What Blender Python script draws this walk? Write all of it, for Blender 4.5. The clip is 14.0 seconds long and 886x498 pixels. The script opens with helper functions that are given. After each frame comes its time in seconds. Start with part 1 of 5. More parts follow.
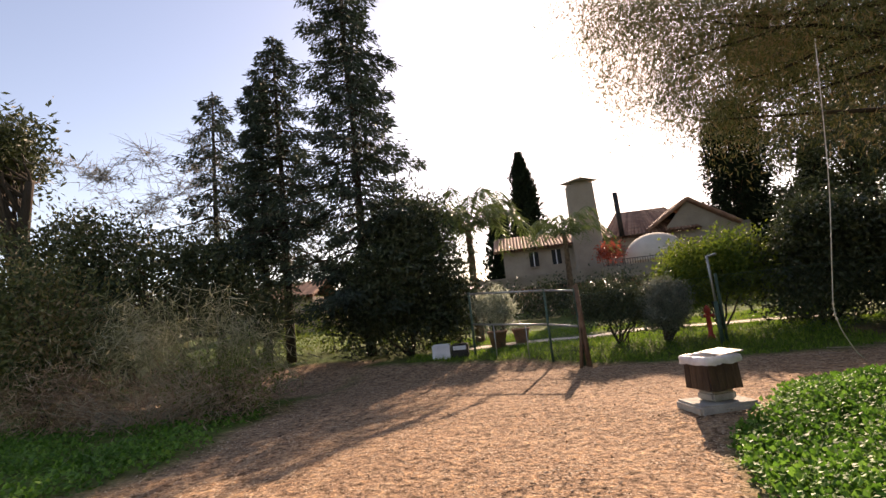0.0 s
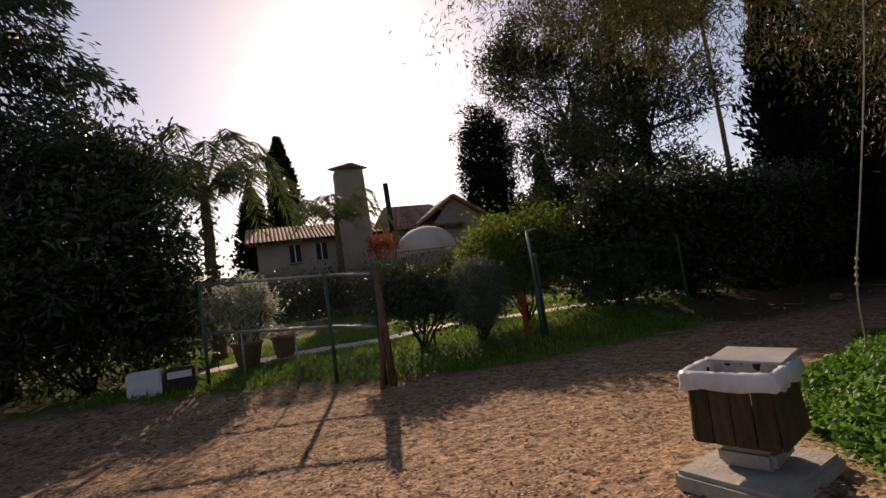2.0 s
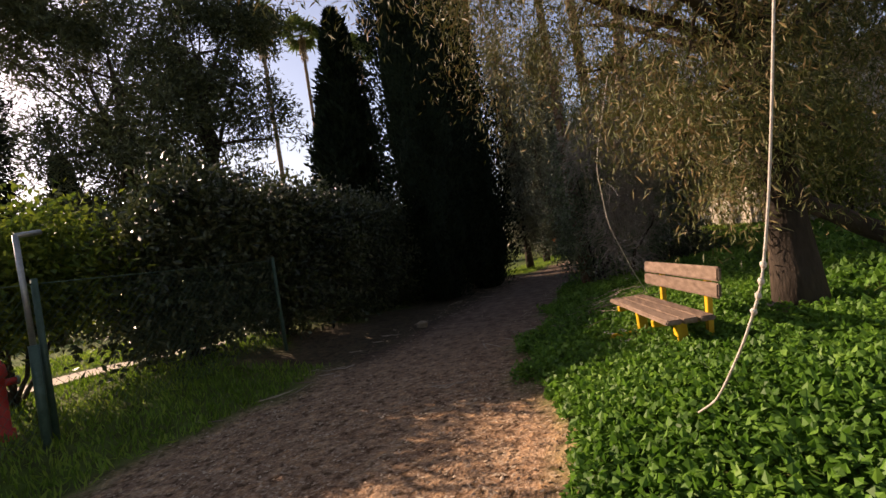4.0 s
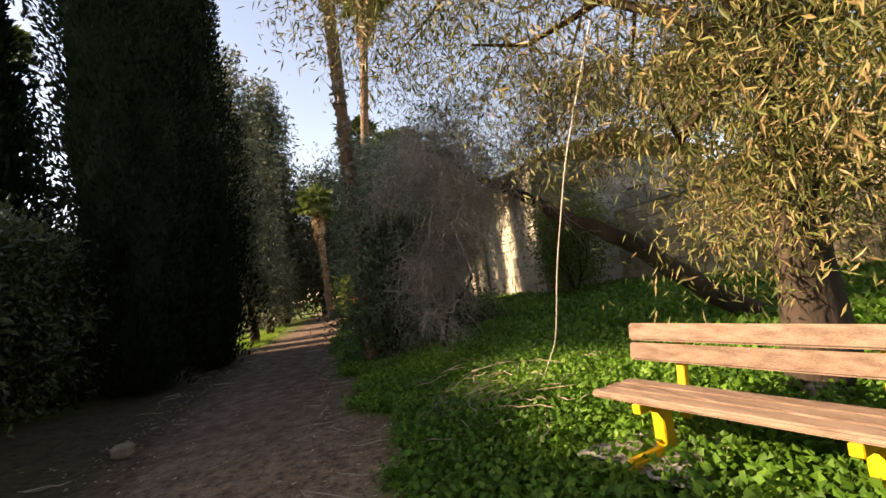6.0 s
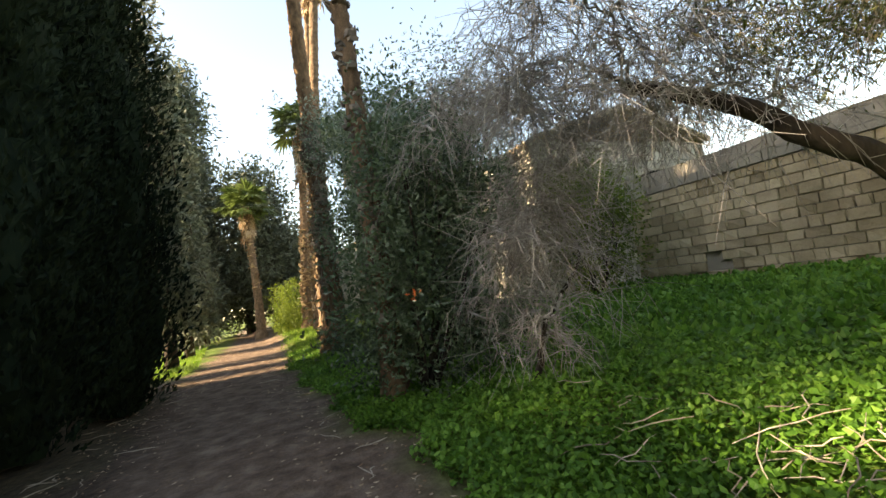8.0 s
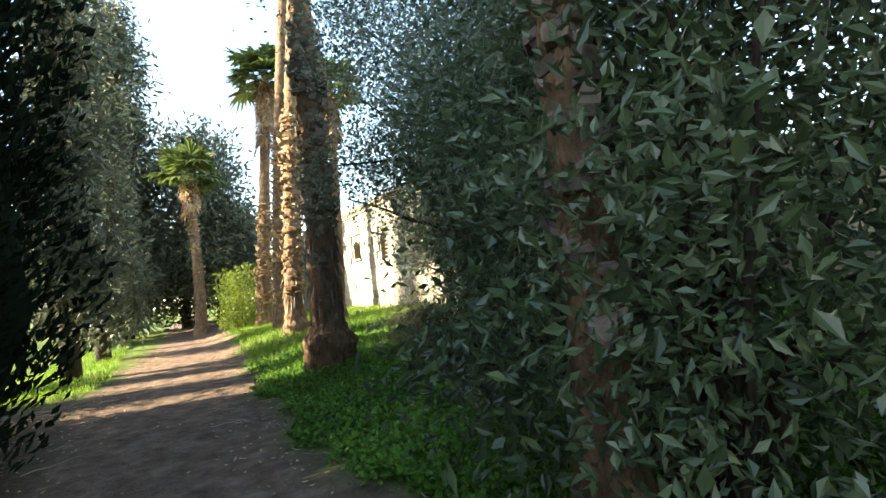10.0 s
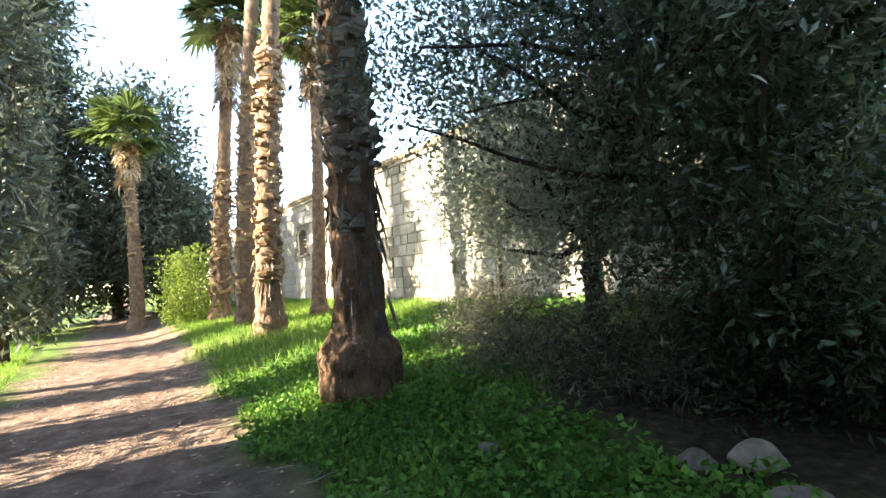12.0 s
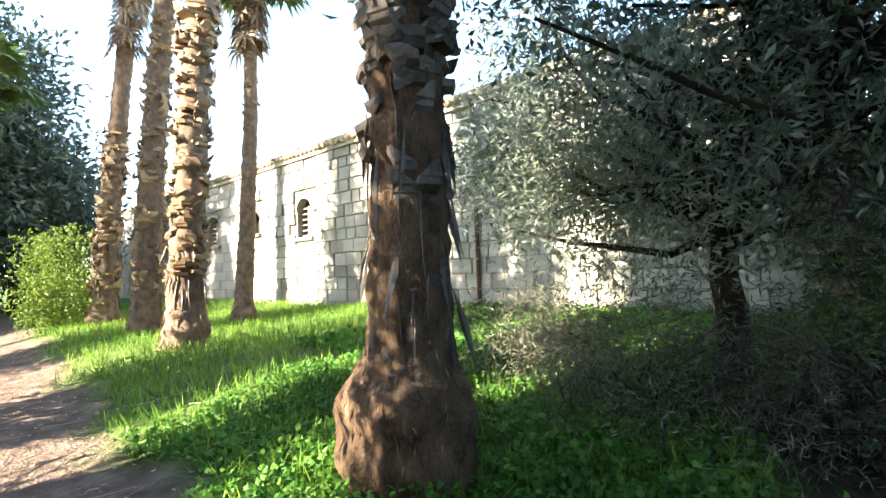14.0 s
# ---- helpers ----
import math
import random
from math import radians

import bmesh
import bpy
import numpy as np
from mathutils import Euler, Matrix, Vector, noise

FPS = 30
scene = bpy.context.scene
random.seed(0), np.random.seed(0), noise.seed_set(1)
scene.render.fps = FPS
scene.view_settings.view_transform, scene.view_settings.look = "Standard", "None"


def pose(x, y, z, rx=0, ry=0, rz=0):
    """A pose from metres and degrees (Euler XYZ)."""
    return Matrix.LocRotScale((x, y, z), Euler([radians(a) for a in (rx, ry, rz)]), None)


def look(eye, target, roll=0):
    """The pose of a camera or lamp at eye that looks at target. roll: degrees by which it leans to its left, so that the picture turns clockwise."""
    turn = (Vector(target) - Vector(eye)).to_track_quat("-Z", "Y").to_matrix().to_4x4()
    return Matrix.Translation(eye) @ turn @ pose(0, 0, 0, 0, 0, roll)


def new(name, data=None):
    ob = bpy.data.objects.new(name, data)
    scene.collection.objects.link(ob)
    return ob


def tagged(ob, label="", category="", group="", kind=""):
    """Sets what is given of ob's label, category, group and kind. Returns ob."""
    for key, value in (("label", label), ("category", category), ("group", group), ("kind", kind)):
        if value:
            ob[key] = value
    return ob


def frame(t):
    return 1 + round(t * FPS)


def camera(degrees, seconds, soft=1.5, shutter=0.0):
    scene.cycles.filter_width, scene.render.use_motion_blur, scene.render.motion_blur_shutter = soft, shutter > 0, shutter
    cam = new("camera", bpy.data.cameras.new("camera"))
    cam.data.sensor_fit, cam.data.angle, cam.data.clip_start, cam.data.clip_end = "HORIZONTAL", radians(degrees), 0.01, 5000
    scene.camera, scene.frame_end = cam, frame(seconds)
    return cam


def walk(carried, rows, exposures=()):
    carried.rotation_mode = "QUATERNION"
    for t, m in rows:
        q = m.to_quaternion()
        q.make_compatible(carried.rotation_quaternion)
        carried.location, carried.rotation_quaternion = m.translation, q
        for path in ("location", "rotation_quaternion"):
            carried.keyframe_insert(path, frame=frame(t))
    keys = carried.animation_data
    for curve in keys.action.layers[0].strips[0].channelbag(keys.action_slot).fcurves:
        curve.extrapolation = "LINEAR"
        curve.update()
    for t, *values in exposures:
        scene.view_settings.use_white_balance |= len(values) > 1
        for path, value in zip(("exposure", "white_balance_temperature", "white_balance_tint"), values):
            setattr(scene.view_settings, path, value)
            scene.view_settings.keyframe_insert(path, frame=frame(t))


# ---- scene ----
cam = camera(85.7, 14.0)
PATH = [
    (0, (-0.839, -3.04, 1.608), (-1.136, -1.081, 1.886), -6.1),
    (0.5, (-1.031, -1.782, 1.575), (-1.372, 0.178, 1.781), -7.9),
    (1, (-1.081, -0.618, 1.555), (-1.311, 1.36, 1.745), -7.6),
    (1.5, (-1.115, 0.474, 1.504), (-0.942, 2.459, 1.686), -7.3),
    (2, (-1.105, 1.516, 1.449), (-0.424, 3.388, 1.619), -8.2),
    (2.5, (-0.999, 2.484, 1.417), (0.137, 4.124, 1.553), -9.7),
    (3, (-0.682, 3.351, 1.419), (0.822, 4.665, 1.513), -10.3),
    (3.5, (-0.148, 4.118, 1.483), (1.596, 5.095, 1.536), -10.4),
    (4, (0.772, 4.493, 1.485), (2.657, 5.161, 1.516), -9.2),
    (4.2, (1.096, 4.622, 1.492), (3.025, 5.152, 1.519), -8.5),
    (6.3, (4.457, 6.665, 1.512), (6.338, 6.005, 1.672), -8.3),
    (6.5, (4.827, 6.761, 1.527), (6.689, 6.048, 1.691), -8.8),
    (7, (5.94, 6.867, 1.504), (7.767, 6.069, 1.665), -8.9),
    (7.5, (6.952, 7.026, 1.483), (8.769, 6.204, 1.637), -8.8),
    (8, (7.925, 7.327, 1.463), (9.722, 6.463, 1.625), -8.5),
    (8.5, (9.237, 7.265, 1.482), (11.024, 6.384, 1.652), -8.1),
    (9, (10.305, 7.271, 1.505), (12.082, 6.368, 1.67), -7.9),
    (9.2, (10.72, 7.237, 1.507), (12.485, 6.309, 1.667), -7.5),
    (11.3, (15.157, 7.32, 1.513), (16.756, 6.123, 1.609), -4.4),
    (11.5, (15.453, 7.268, 1.512), (17.048, 6.064, 1.605), -4.3),
    (12, (16.12, 7.105, 1.518), (17.702, 5.885, 1.61), -4.4),
    (12.5, (16.834, 7.114, 1.501), (18.388, 5.859, 1.601), -4.1),
    (13, (17.458, 7.236, 1.472), (18.928, 5.884, 1.578), -3.2),
    (13.5, (17.991, 7.235, 1.445), (19.368, 5.787, 1.538), -3.1),
    (14, (18.739, 6.89, 1.519), (20.049, 5.382, 1.607), -2.1),
]
walk(cam, [(t, look(eye, target, roll)) for t, eye, target, roll in PATH],
     exposures=[(0, 1.15, 8600, 27), (.6, .55, 8600, 28), (1.5, .15, 8400, 28), (3, -.15, 8300, 28), (3.5, .0, 8400, 29), (4.2, 1.15, 9000, 30), (6.3, 1.8, 9900, 23), (7.5, 2.3, 9800, 17), (9.2, 2.85, 8700, 6), (11.3, 2.95, 7200, 11), (12.5, 3.5, 7200, 12), (13.2, 3.55, 7000, 10), (14, 3.25, 6600, 8)])

# ---- world, sun ----
SUN_AZ, SUN_EL = 12.0, 27.0
world = bpy.data.worlds.new("sky_world")
scene.world = world
world.use_nodes = True
wn = world.node_tree.nodes
sky = wn.new("ShaderNodeTexSky")
sky.sky_type, sky.sun_disc = 'NISHITA', False
sky.sun_elevation, sky.sun_rotation = radians(SUN_EL), radians(SUN_AZ)
sky.air_density, sky.dust_density, sky.ozone_density = 1.0, 0.6, 1.8
wn["Background"].inputs[1].default_value = 0.12
world.node_tree.links.new(sky.outputs[0], wn["Background"].inputs[0])
sun_data = bpy.data.lights.new("sun", 'SUN')
sun_data.energy, sun_data.angle, sun_data.color = 4.7, radians(0.6), (1.0, 0.92, 0.8)
sun = new("sun", sun_data)
sd = Vector((math.sin(radians(SUN_AZ)) * math.cos(radians(SUN_EL)), math.cos(radians(SUN_AZ)) * math.cos(radians(SUN_EL)), math.sin(radians(SUN_EL))))
sun.matrix_world = look(tuple(sd * 60), (0, 0, 0))


# ---- materials ----
def material(name, c1, c2, scale=4.0, rough=0.85, bump=0.3, fine=40.0, metal=0.0, island=0.0, stretch=(1, 1, 1), gloss=0.3, c3=None, through_light=0.0, objrand=0.0):
    m = bpy.data.materials.new(name)
    m.use_nodes = True
    nt = m.node_tree
    n, l = nt.nodes, nt.links
    b = n["Principled BSDF"]
    tc = n.new("ShaderNodeNewGeometry")
    mp = n.new("ShaderNodeMapping")
    mp.inputs["Scale"].default_value = stretch
    l.new(tc.outputs["Position"], mp.inputs[0])
    n1 = n.new("ShaderNodeTexNoise")
    n1.inputs["Scale"].default_value, n1.inputs["Detail"].default_value = scale, 5
    n2 = n.new("ShaderNodeTexNoise")
    n2.inputs["Scale"].default_value, n2.inputs["Detail"].default_value = fine, 4
    l.new(mp.outputs[0], n1.inputs[0])
    l.new(mp.outputs[0], n2.inputs[0])
    add = n.new("ShaderNodeMath")
    add.operation = 'MULTIPLY_ADD'
    l.new(n2.outputs[0], add.inputs[0])
    add.inputs[1].default_value = 0.5
    l.new(n1.outputs[0], add.inputs[2])
    val = add.outputs[0]
    for amount, node, sock in ((island, "ShaderNodeNewGeometry", "Random Per Island"), (objrand, "ShaderNodeObjectInfo", "Random")):
        if amount:
            g = n.new(node)
            a2 = n.new("ShaderNodeMath")
            a2.operation = 'MULTIPLY_ADD'
            l.new(g.outputs[sock], a2.inputs[0])
            a2.inputs[1].default_value = amount
            a3 = n.new("ShaderNodeMath")
            a3.operation = 'SUBTRACT'
            l.new(val, a2.inputs[2])
            l.new(a2.outputs[0], a3.inputs[0])
            a3.inputs[1].default_value = amount / 2
            val = a3.outputs[0]
    cr = n.new("ShaderNodeValToRGB")
    cr.color_ramp.elements[0].position, cr.color_ramp.elements[1].position = 0.5, 1.0
    cr.color_ramp.elements[0].color, cr.color_ramp.elements[1].color = (*c1, 1), (*c2, 1)
    if c3:
        e = cr.color_ramp.elements.new(0.8)
        e.color = (*c2, 1)
        cr.color_ramp.elements[2].color = (*c3, 1)
    l.new(val, cr.inputs[0])
    l.new(cr.outputs[0], b.inputs["Base Color"])
    b.inputs["Roughness"].default_value, b.inputs["Metallic"].default_value = rough, metal
    b.inputs["Specular IOR Level"].default_value = gloss
    if bump:
        bp = n.new("ShaderNodeBump")
        bp.inputs["Strength"].default_value, bp.inputs["Distance"].default_value = bump, 0.03
        l.new(add.outputs[0], bp.inputs["Height"])
        l.new(bp.outputs[0], b.inputs["Normal"])
    if through_light:
        tr = n.new("ShaderNodeBsdfTranslucent")
        l.new(cr.outputs[0], tr.inputs[0])
        mx = n.new("ShaderNodeMixShader")
        mx.inputs[0].default_value = through_light
        l.new(b.outputs[0], mx.inputs[1])
        l.new(tr.outputs[0], mx.inputs[2])
        l.new(mx.outputs[0], n["Material Output"].inputs[0])
    return m


def leaf_mat(name, c1, c2, c3=None, t=0.3, gloss=0.3, rough=0.55):
    return material(name, c1, c2, 0.7, rough, 0, 9, island=0.5, gloss=gloss, c3=c3, through_light=t)


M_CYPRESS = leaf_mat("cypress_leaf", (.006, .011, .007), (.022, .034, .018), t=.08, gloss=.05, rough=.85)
M_SPRUCE = leaf_mat("spruce_needle", (.022, .035, .024), (.05, .075, .045), t=.15)
M_PINE = leaf_mat("pine_needle", (.03, .042, .018), (.085, .1, .04), t=.2)
M_GREYPINE = leaf_mat("grey_green_needle", (.06, .075, .05), (.15, .17, .115), t=.22)
M_JUNIPER = leaf_mat("hanging_leaf", (.05, .07, .02), (.14, .15, .045), (.26, .18, .085), t=.1)
M_OLIVE = leaf_mat("olive_leaf", (.15, .17, .115), (.3, .33, .24), (.44, .47, .37), t=.45, gloss=.5, rough=.4)
M_GLOSSY = leaf_mat("glossy_leaf", (.035, .065, .03), (.09, .145, .06), (.17, .22, .13), t=.35, gloss=.6, rough=.35)
M_OAK = leaf_mat("oak_leaf", (.06, .085, .045), (.17, .21, .13), (.32, .36, .27), t=.45, gloss=.5, rough=.4)
M_YELLOWGREEN = leaf_mat("yellow_green_leaf", (.06, .11, .015), (.17, .22, .03), t=.4)
M_HEDGE = leaf_mat("hedge_leaf", (.014, .025, .01), (.036, .055, .018), (.085, .1, .045), t=.18, gloss=.45, rough=.42)
M_SILVER = leaf_mat("silver_leaf", (.1, .12, .09), (.24, .26, .21), t=.2)
M_GROUNDLEAF = leaf_mat("ground_leaf", (.045, .13, .016), (.1, .245, .03), (.175, .34, .055), t=.4)
M_GRASS = leaf_mat("grass_blade", (.07, .15, .015), (.16, .29, .035), (.26, .36, .06), t=.45)
M_PALMLEAF = leaf_mat("palm_leaf", (.05, .08, .02), (.12, .17, .05), t=.35, gloss=.5, rough=.4)
M_PALMDRY = leaf_mat("palm_dry", (.14, .085, .045), (.3, .2, .11), (.45, .33, .2), t=.15)
M_DRY = leaf_mat("dry_brush", (.24, .14, .085), (.45, .31, .2), (.55, .43, .3), t=.4)
M_BROOM = leaf_mat("broom_twig", (.15, .15, .07), (.36, .35, .19), (.55, .5, .33), t=.55)
M_DRYSTEM = material("dry_stem", (.2, .16, .11), (.45, .38, .28), 3, .9, .2, 30, island=.5)
M_SCRUB = leaf_mat("scrub_twig", (.08, .08, .05), (.19, .18, .12), (.32, .3, .2), t=.35)
M_RED = leaf_mat("red_flower", (.25, .05, .03), (.5, .12, .07), t=.3)
M_ORANGE = leaf_mat("orange_flower", (.6, .12, .04), (.8, .25, .1), t=.4)
M_BARK = material("bark", (.045, .032, .022), (.13, .095, .07), 3, .95, .9, 30, stretch=(1, 1, .25))
M_BARKDARK = material("bark_dark", (.02, .015, .011), (.07, .05, .035), 3, .95, .9, 30, stretch=(1, 1, .3))
M_TWIG = material("grey_twig", (.15, .13, .115), (.38, .345, .3), 3, .9, .3, 30, island=.4)
M_PALMBARK = material("palm_bark", (.075, .048, .03), (.25, .165, .105), 5, .95, .9, 34, stretch=(1.6, 1.6, 1.3))
M_PALMDARK = material("palm_bark_dark", (.05, .029, .016), (.23, .14, .08), 5, .95, .9, 34, stretch=(1.8, 1.8, .9))
M_BOOT = material("palm_boot", (.09, .072, .058), (.28, .225, .18), 5, .9, .6, 30, island=.5)
M_STONE = material("ashlar_stone", (.22, .195, .155), (.42, .38, .31), 1.3, .9, .5, 25, objrand=.45, island=.45)
M_MORTAR = material("mortar", (.2, .175, .14), (.33, .29, .23), 2, .95, .5, 40)
M_RUBBLE = material("rubble_stone", (.24, .185, .11), (.46, .37, .24), 1.5, .92, .6, 22, objrand=.5, island=.5)
M_PLASTER = material("pale_plaster", (.22, .175, .13), (.34, .28, .215), .8, .9, .2, 30)
M_ROOF = material("roof_tile", (.2, .1, .065), (.4, .22, .14), 2, .85, .4, 20, objrand=.4, island=.5)
M_TILEEDGE = material("roof_edge_tile", (.3, .21, .13), (.5, .38, .25), 2, .85, .4, 20, island=.5)
M_WOOD = material("weathered_plank", (.13, .085, .06), (.3, .21, .155), 2.5, .8, .6, 30, stretch=(1.2, 9, 9), objrand=.2)
M_SLAT = material("dark_brown_slat", (.035, .02, .012), (.1, .06, .035), 4, .75, .5, 30, stretch=(5, 5, .8), objrand=.3)
M_YELLOW = material("yellow_paint", (.55, .3, .015), (.75, .45, .03), 6, .5, .15, 40)
M_BAG = material("white_bag", (.62, .62, .64), (.85, .85, .87), 8, .35, .5, 25, gloss=.5, through_light=.25)
M_LIDGREY = material("grey_lid", (.3, .29, .28), (.45, .44, .42), 8, .5, .2, 40)
M_CONC = material("concrete", (.26, .24, .21), (.45, .42, .36), 5, .9, .5, 50)
M_ROCK = material("pale_rock", (.12, .095, .07), (.29, .235, .175), 3, .9, .7, 25, objrand=.3)
M_GALV = material("galvanised_pipe", (.24, .26, .25), (.42, .44, .43), 8, .45, .1, 50, metal=.7)
M_GREENMETAL = material("green_painted_metal", (.03, .07, .05), (.07, .13, .1), 8, .5, .1, 50, metal=.2)
M_RUST = material("rusty_post", (.1, .06, .04), (.24, .15, .1), 6, .8, .3, 40, metal=.3)
M_HYDRANT = material("red_paint", (.42, .03, .025), (.6, .07, .05), 6, .5, .15, 40)
M_ROPE = material("pale_rope", (.4, .37, .32), (.62, .58, .5), 20, .9, .4, 120)
M_BLUEROPE = material("blue_rope", (.12, .25, .3), (.3, .45, .5), 20, .8, .3, 120)
M_TERRA = material("terracotta", (.24, .12, .08), (.4, .22, .15), 5, .85, .3, 40)
M_PAVE = material("pale_paving", (.42, .36, .29), (.6, .53, .44), 1.5, .9, .3, 30)
M_WHITE = material("white_plastic", (.55, .56, .57), (.78, .78, .78), 5, .5, .1, 40)
M_CANVAS = material("cream_canvas", (.62, .55, .45), (.8, .73, .62), 1.5, .85, .15, 30, through_light=.3)
M_IRON = material("dark_iron", (.02, .02, .02), (.06, .055, .05), 8, .5, .1, 50, metal=.6)
M_SHUTTER = material("weathered_shutter", (.12, .09, .07), (.25, .2, .16), 4, .8, .3, 30)
# near-black colour standing in for the unlit inside of openings
M_DARKIN = material("inside_shade", (.012, .011, .01), (.03, .028, .025), 4, .9, 0, 20)
M_ROOT = material("palm_root", (.1, .055, .03), (.33, .19, .105), 6, .95, .4, 40, island=.6)
M_LITTER = material("leaf_litter", (.22, .13, .075), (.5, .38, .26), 3, .9, 0, 30, island=.8)
M_BRANCHLITTER = material("fallen_twig", (.2, .15, .11), (.42, .35, .27), 5, .9, .2, 40, island=.5)


# ---- geometry helpers ----
def rng_of(seed):
    return np.random.default_rng(seed)


def mesh_np(name, V, F, mats, parent=None, smooth=False, midx=None):
    """One mesh object from vertex and quad arrays."""
    V, F = np.asarray(V, np.float32), np.asarray(F, np.int32)
    me = bpy.data.meshes.new(name)
    me.vertices.add(len(V))
    me.vertices.foreach_set("co", V.ravel())
    k = F.shape[1]
    me.loops.add(F.size)
    me.loops.foreach_set("vertex_index", F.ravel())
    me.polygons.add(len(F))
    me.polygons.foreach_set("loop_start", np.arange(0, F.size, k, dtype=np.int32))
    for m in (mats if isinstance(mats, (list, tuple)) else [mats]):
        me.materials.append(m)
    if midx is not None:
        me.polygons.foreach_set("material_index", np.asarray(midx, np.int32))
    me.polygons.foreach_set("use_smooth", np.full(len(F), bool(smooth)))
    me.update(calc_edges=True)
    me.validate()
    ob = new(name, me)
    ob.parent = parent
    return ob


def join(pieces):
    V, F, k = [], [], 0
    for v, f in pieces:
        V.append(v)
        F.append(np.asarray(f) + k)
        k += len(v)
    return np.concatenate(V), np.concatenate(F)


def tube(points, radii, sides=8, cap=True):
    """A tapered tube along points, as quads."""
    P = np.asarray(points, float)
    R = np.broadcast_to(np.asarray(radii, float), (len(P),))
    D = np.gradient(P, axis=0)
    D /= np.linalg.norm(D, axis=1, keepdims=True) + 1e-9
    ref = np.array([0, 0, 1.0]) if abs(D[:, 2]).mean() < .8 else np.array([1.0, 0, 0])
    A = np.cross(D, ref)
    A /= np.linalg.norm(A, axis=1, keepdims=True) + 1e-9
    B = np.cross(D, A)
    th = np.linspace(0, 2 * np.pi, sides, endpoint=False)
    V = (P[:, None] + R[:, None, None] * (np.cos(th)[None, :, None] * A[:, None] + np.sin(th)[None, :, None] * B[:, None])).reshape(-1, 3)
    i, j = np.meshgrid(np.arange(len(P) - 1), np.arange(sides), indexing="ij")
    a, b = i * sides + j, i * sides + (j + 1) % sides
    F = np.stack([a, b, b + sides, a + sides], -1).reshape(-1, 4)
    if cap:
        k = len(V)
        V = np.concatenate([V, P[[0, -1]]])
        j = np.arange(0, sides, 2)
        last = (len(P) - 1) * sides
        F = np.concatenate([F, np.stack([np.full_like(j, k), (j + 2) % sides, j + 1, j], -1),
                            np.stack([np.full_like(j, k + 1), last + j, last + j + 1, last + (j + 2) % sides], -1)])
    return V, F


def box_vf(x0, y0, z0, x1, y1, z1):
    V = np.array([(x, y, z) for z in (z0, z1) for y in (y0, y1) for x in (x0, x1)], float)
    F = np.array([(0, 2, 3, 1), (4, 5, 7, 6), (0, 1, 5, 4), (2, 6, 7, 3), (0, 4, 6, 2), (1, 3, 7, 5)])
    return V, F


def bevel_box(sx, sy, sz, r=0.01, seg=1):
    """A bevelled box centred on the origin, as a bmesh."""
    bm = bmesh.new()
    bmesh.ops.create_cube(bm, size=1, matrix=Matrix.Diagonal((sx, sy, sz, 1)))
    if r:
        bmesh.ops.bevel(bm, geom=bm.edges[:], offset=r, segments=seg, affect='EDGES', clamp_overlap=True)
    return bm


def part(name, bm, mat_, parent=None, label="", m=None, smooth=False):
    if m is not None:
        bmesh.ops.transform(bm, matrix=m, verts=bm.verts)
    me = bpy.data.meshes.new(name)
    bm.to_mesh(me)
    bm.free()
    me.materials.append(mat_)
    if smooth:
        me.shade_smooth()
    ob = new(name, me)
    ob.parent = parent
    if label:
        ob["label"] = label
    return ob


def lathe(profile, seg=20):
    """A turned shape from (radius, height) pairs, as arrays."""
    pr = np.asarray(profile, float)
    return tube(np.c_[np.zeros(len(pr)), np.zeros(len(pr)), pr[:, 1]] + [[0, 0, 0]], pr[:, 0], seg) if False else _lathe(pr, seg)


def _lathe(pr, seg):
    th = np.linspace(0, 2 * np.pi, seg, endpoint=False)
    V = np.stack([pr[:, 0, None] * np.cos(th), pr[:, 0, None] * np.sin(th), np.repeat(pr[:, 1, None], seg, 1)], -1).reshape(-1, 3)
    i, j = np.meshgrid(np.arange(len(pr) - 1), np.arange(seg), indexing="ij")
    a, b = i * seg + j, i * seg + (j + 1) % seg
    return V, np.stack([a, b, b + seg, a + seg], -1).reshape(-1, 4)


def thing(name, at_, label, category, group="", kind=""):
    e = new(name)
    e.location = at_
    e.empty_display_size = .2
    return tagged(e, label, category, group, kind)


def unit(v):
    return v / (np.linalg.norm(v, axis=-1, keepdims=True) + 1e-9)


def leaves(P, length, width, rng, bias=None, spread=1.0, fold=.25, jitter=.35, level=0.0):
    """A folded four-cornered leaf at each point of P. bias: the way the leaves lean, one or per leaf."""
    n = len(P)
    d = rng.normal(size=(n, 3)) * spread
    if bias is not None:
        d = d + bias
    d = unit(d)
    ref = rng.normal(size=(n, 3))
    if level:
        ref = ref * (1 - level) + np.array([0, 0, 2 * level])
    s = unit(np.cross(d, ref))
    nn = np.cross(d, s)
    L = length * (1 + jitter * rng.uniform(-1, 1, (n, 1)))
    W = width * (1 + jitter * rng.uniform(-1, 1, (n, 1)))
    mid = P + d * L * .45
    V = np.stack([P, mid + s * W * .5 + nn * W * fold, P + d * L, mid - s * W * .5 + nn * W * fold], 1).reshape(-1, 3)
    return V, np.arange(4 * n).reshape(-1, 4)


def clumps(blobs, n, rng, shell=.55):
    """n points spread in the outer shells of ellipsoids (x, y, z, rx, ry, rz)."""
    b = np.asarray(blobs, float)
    w = (b[:, 3] * b[:, 4] * b[:, 5]) ** (2 / 3)
    k = rng.choice(len(b), n, p=w / w.sum())
    u = unit(rng.normal(size=(n, 3)))
    r = shell + (1 - shell) * rng.uniform(0, 1, (n, 1)) ** .6
    r *= 1 + .18 * rng.normal(size=(n, 1))
    return b[k, :3] + u * r * b[k, 3:], u


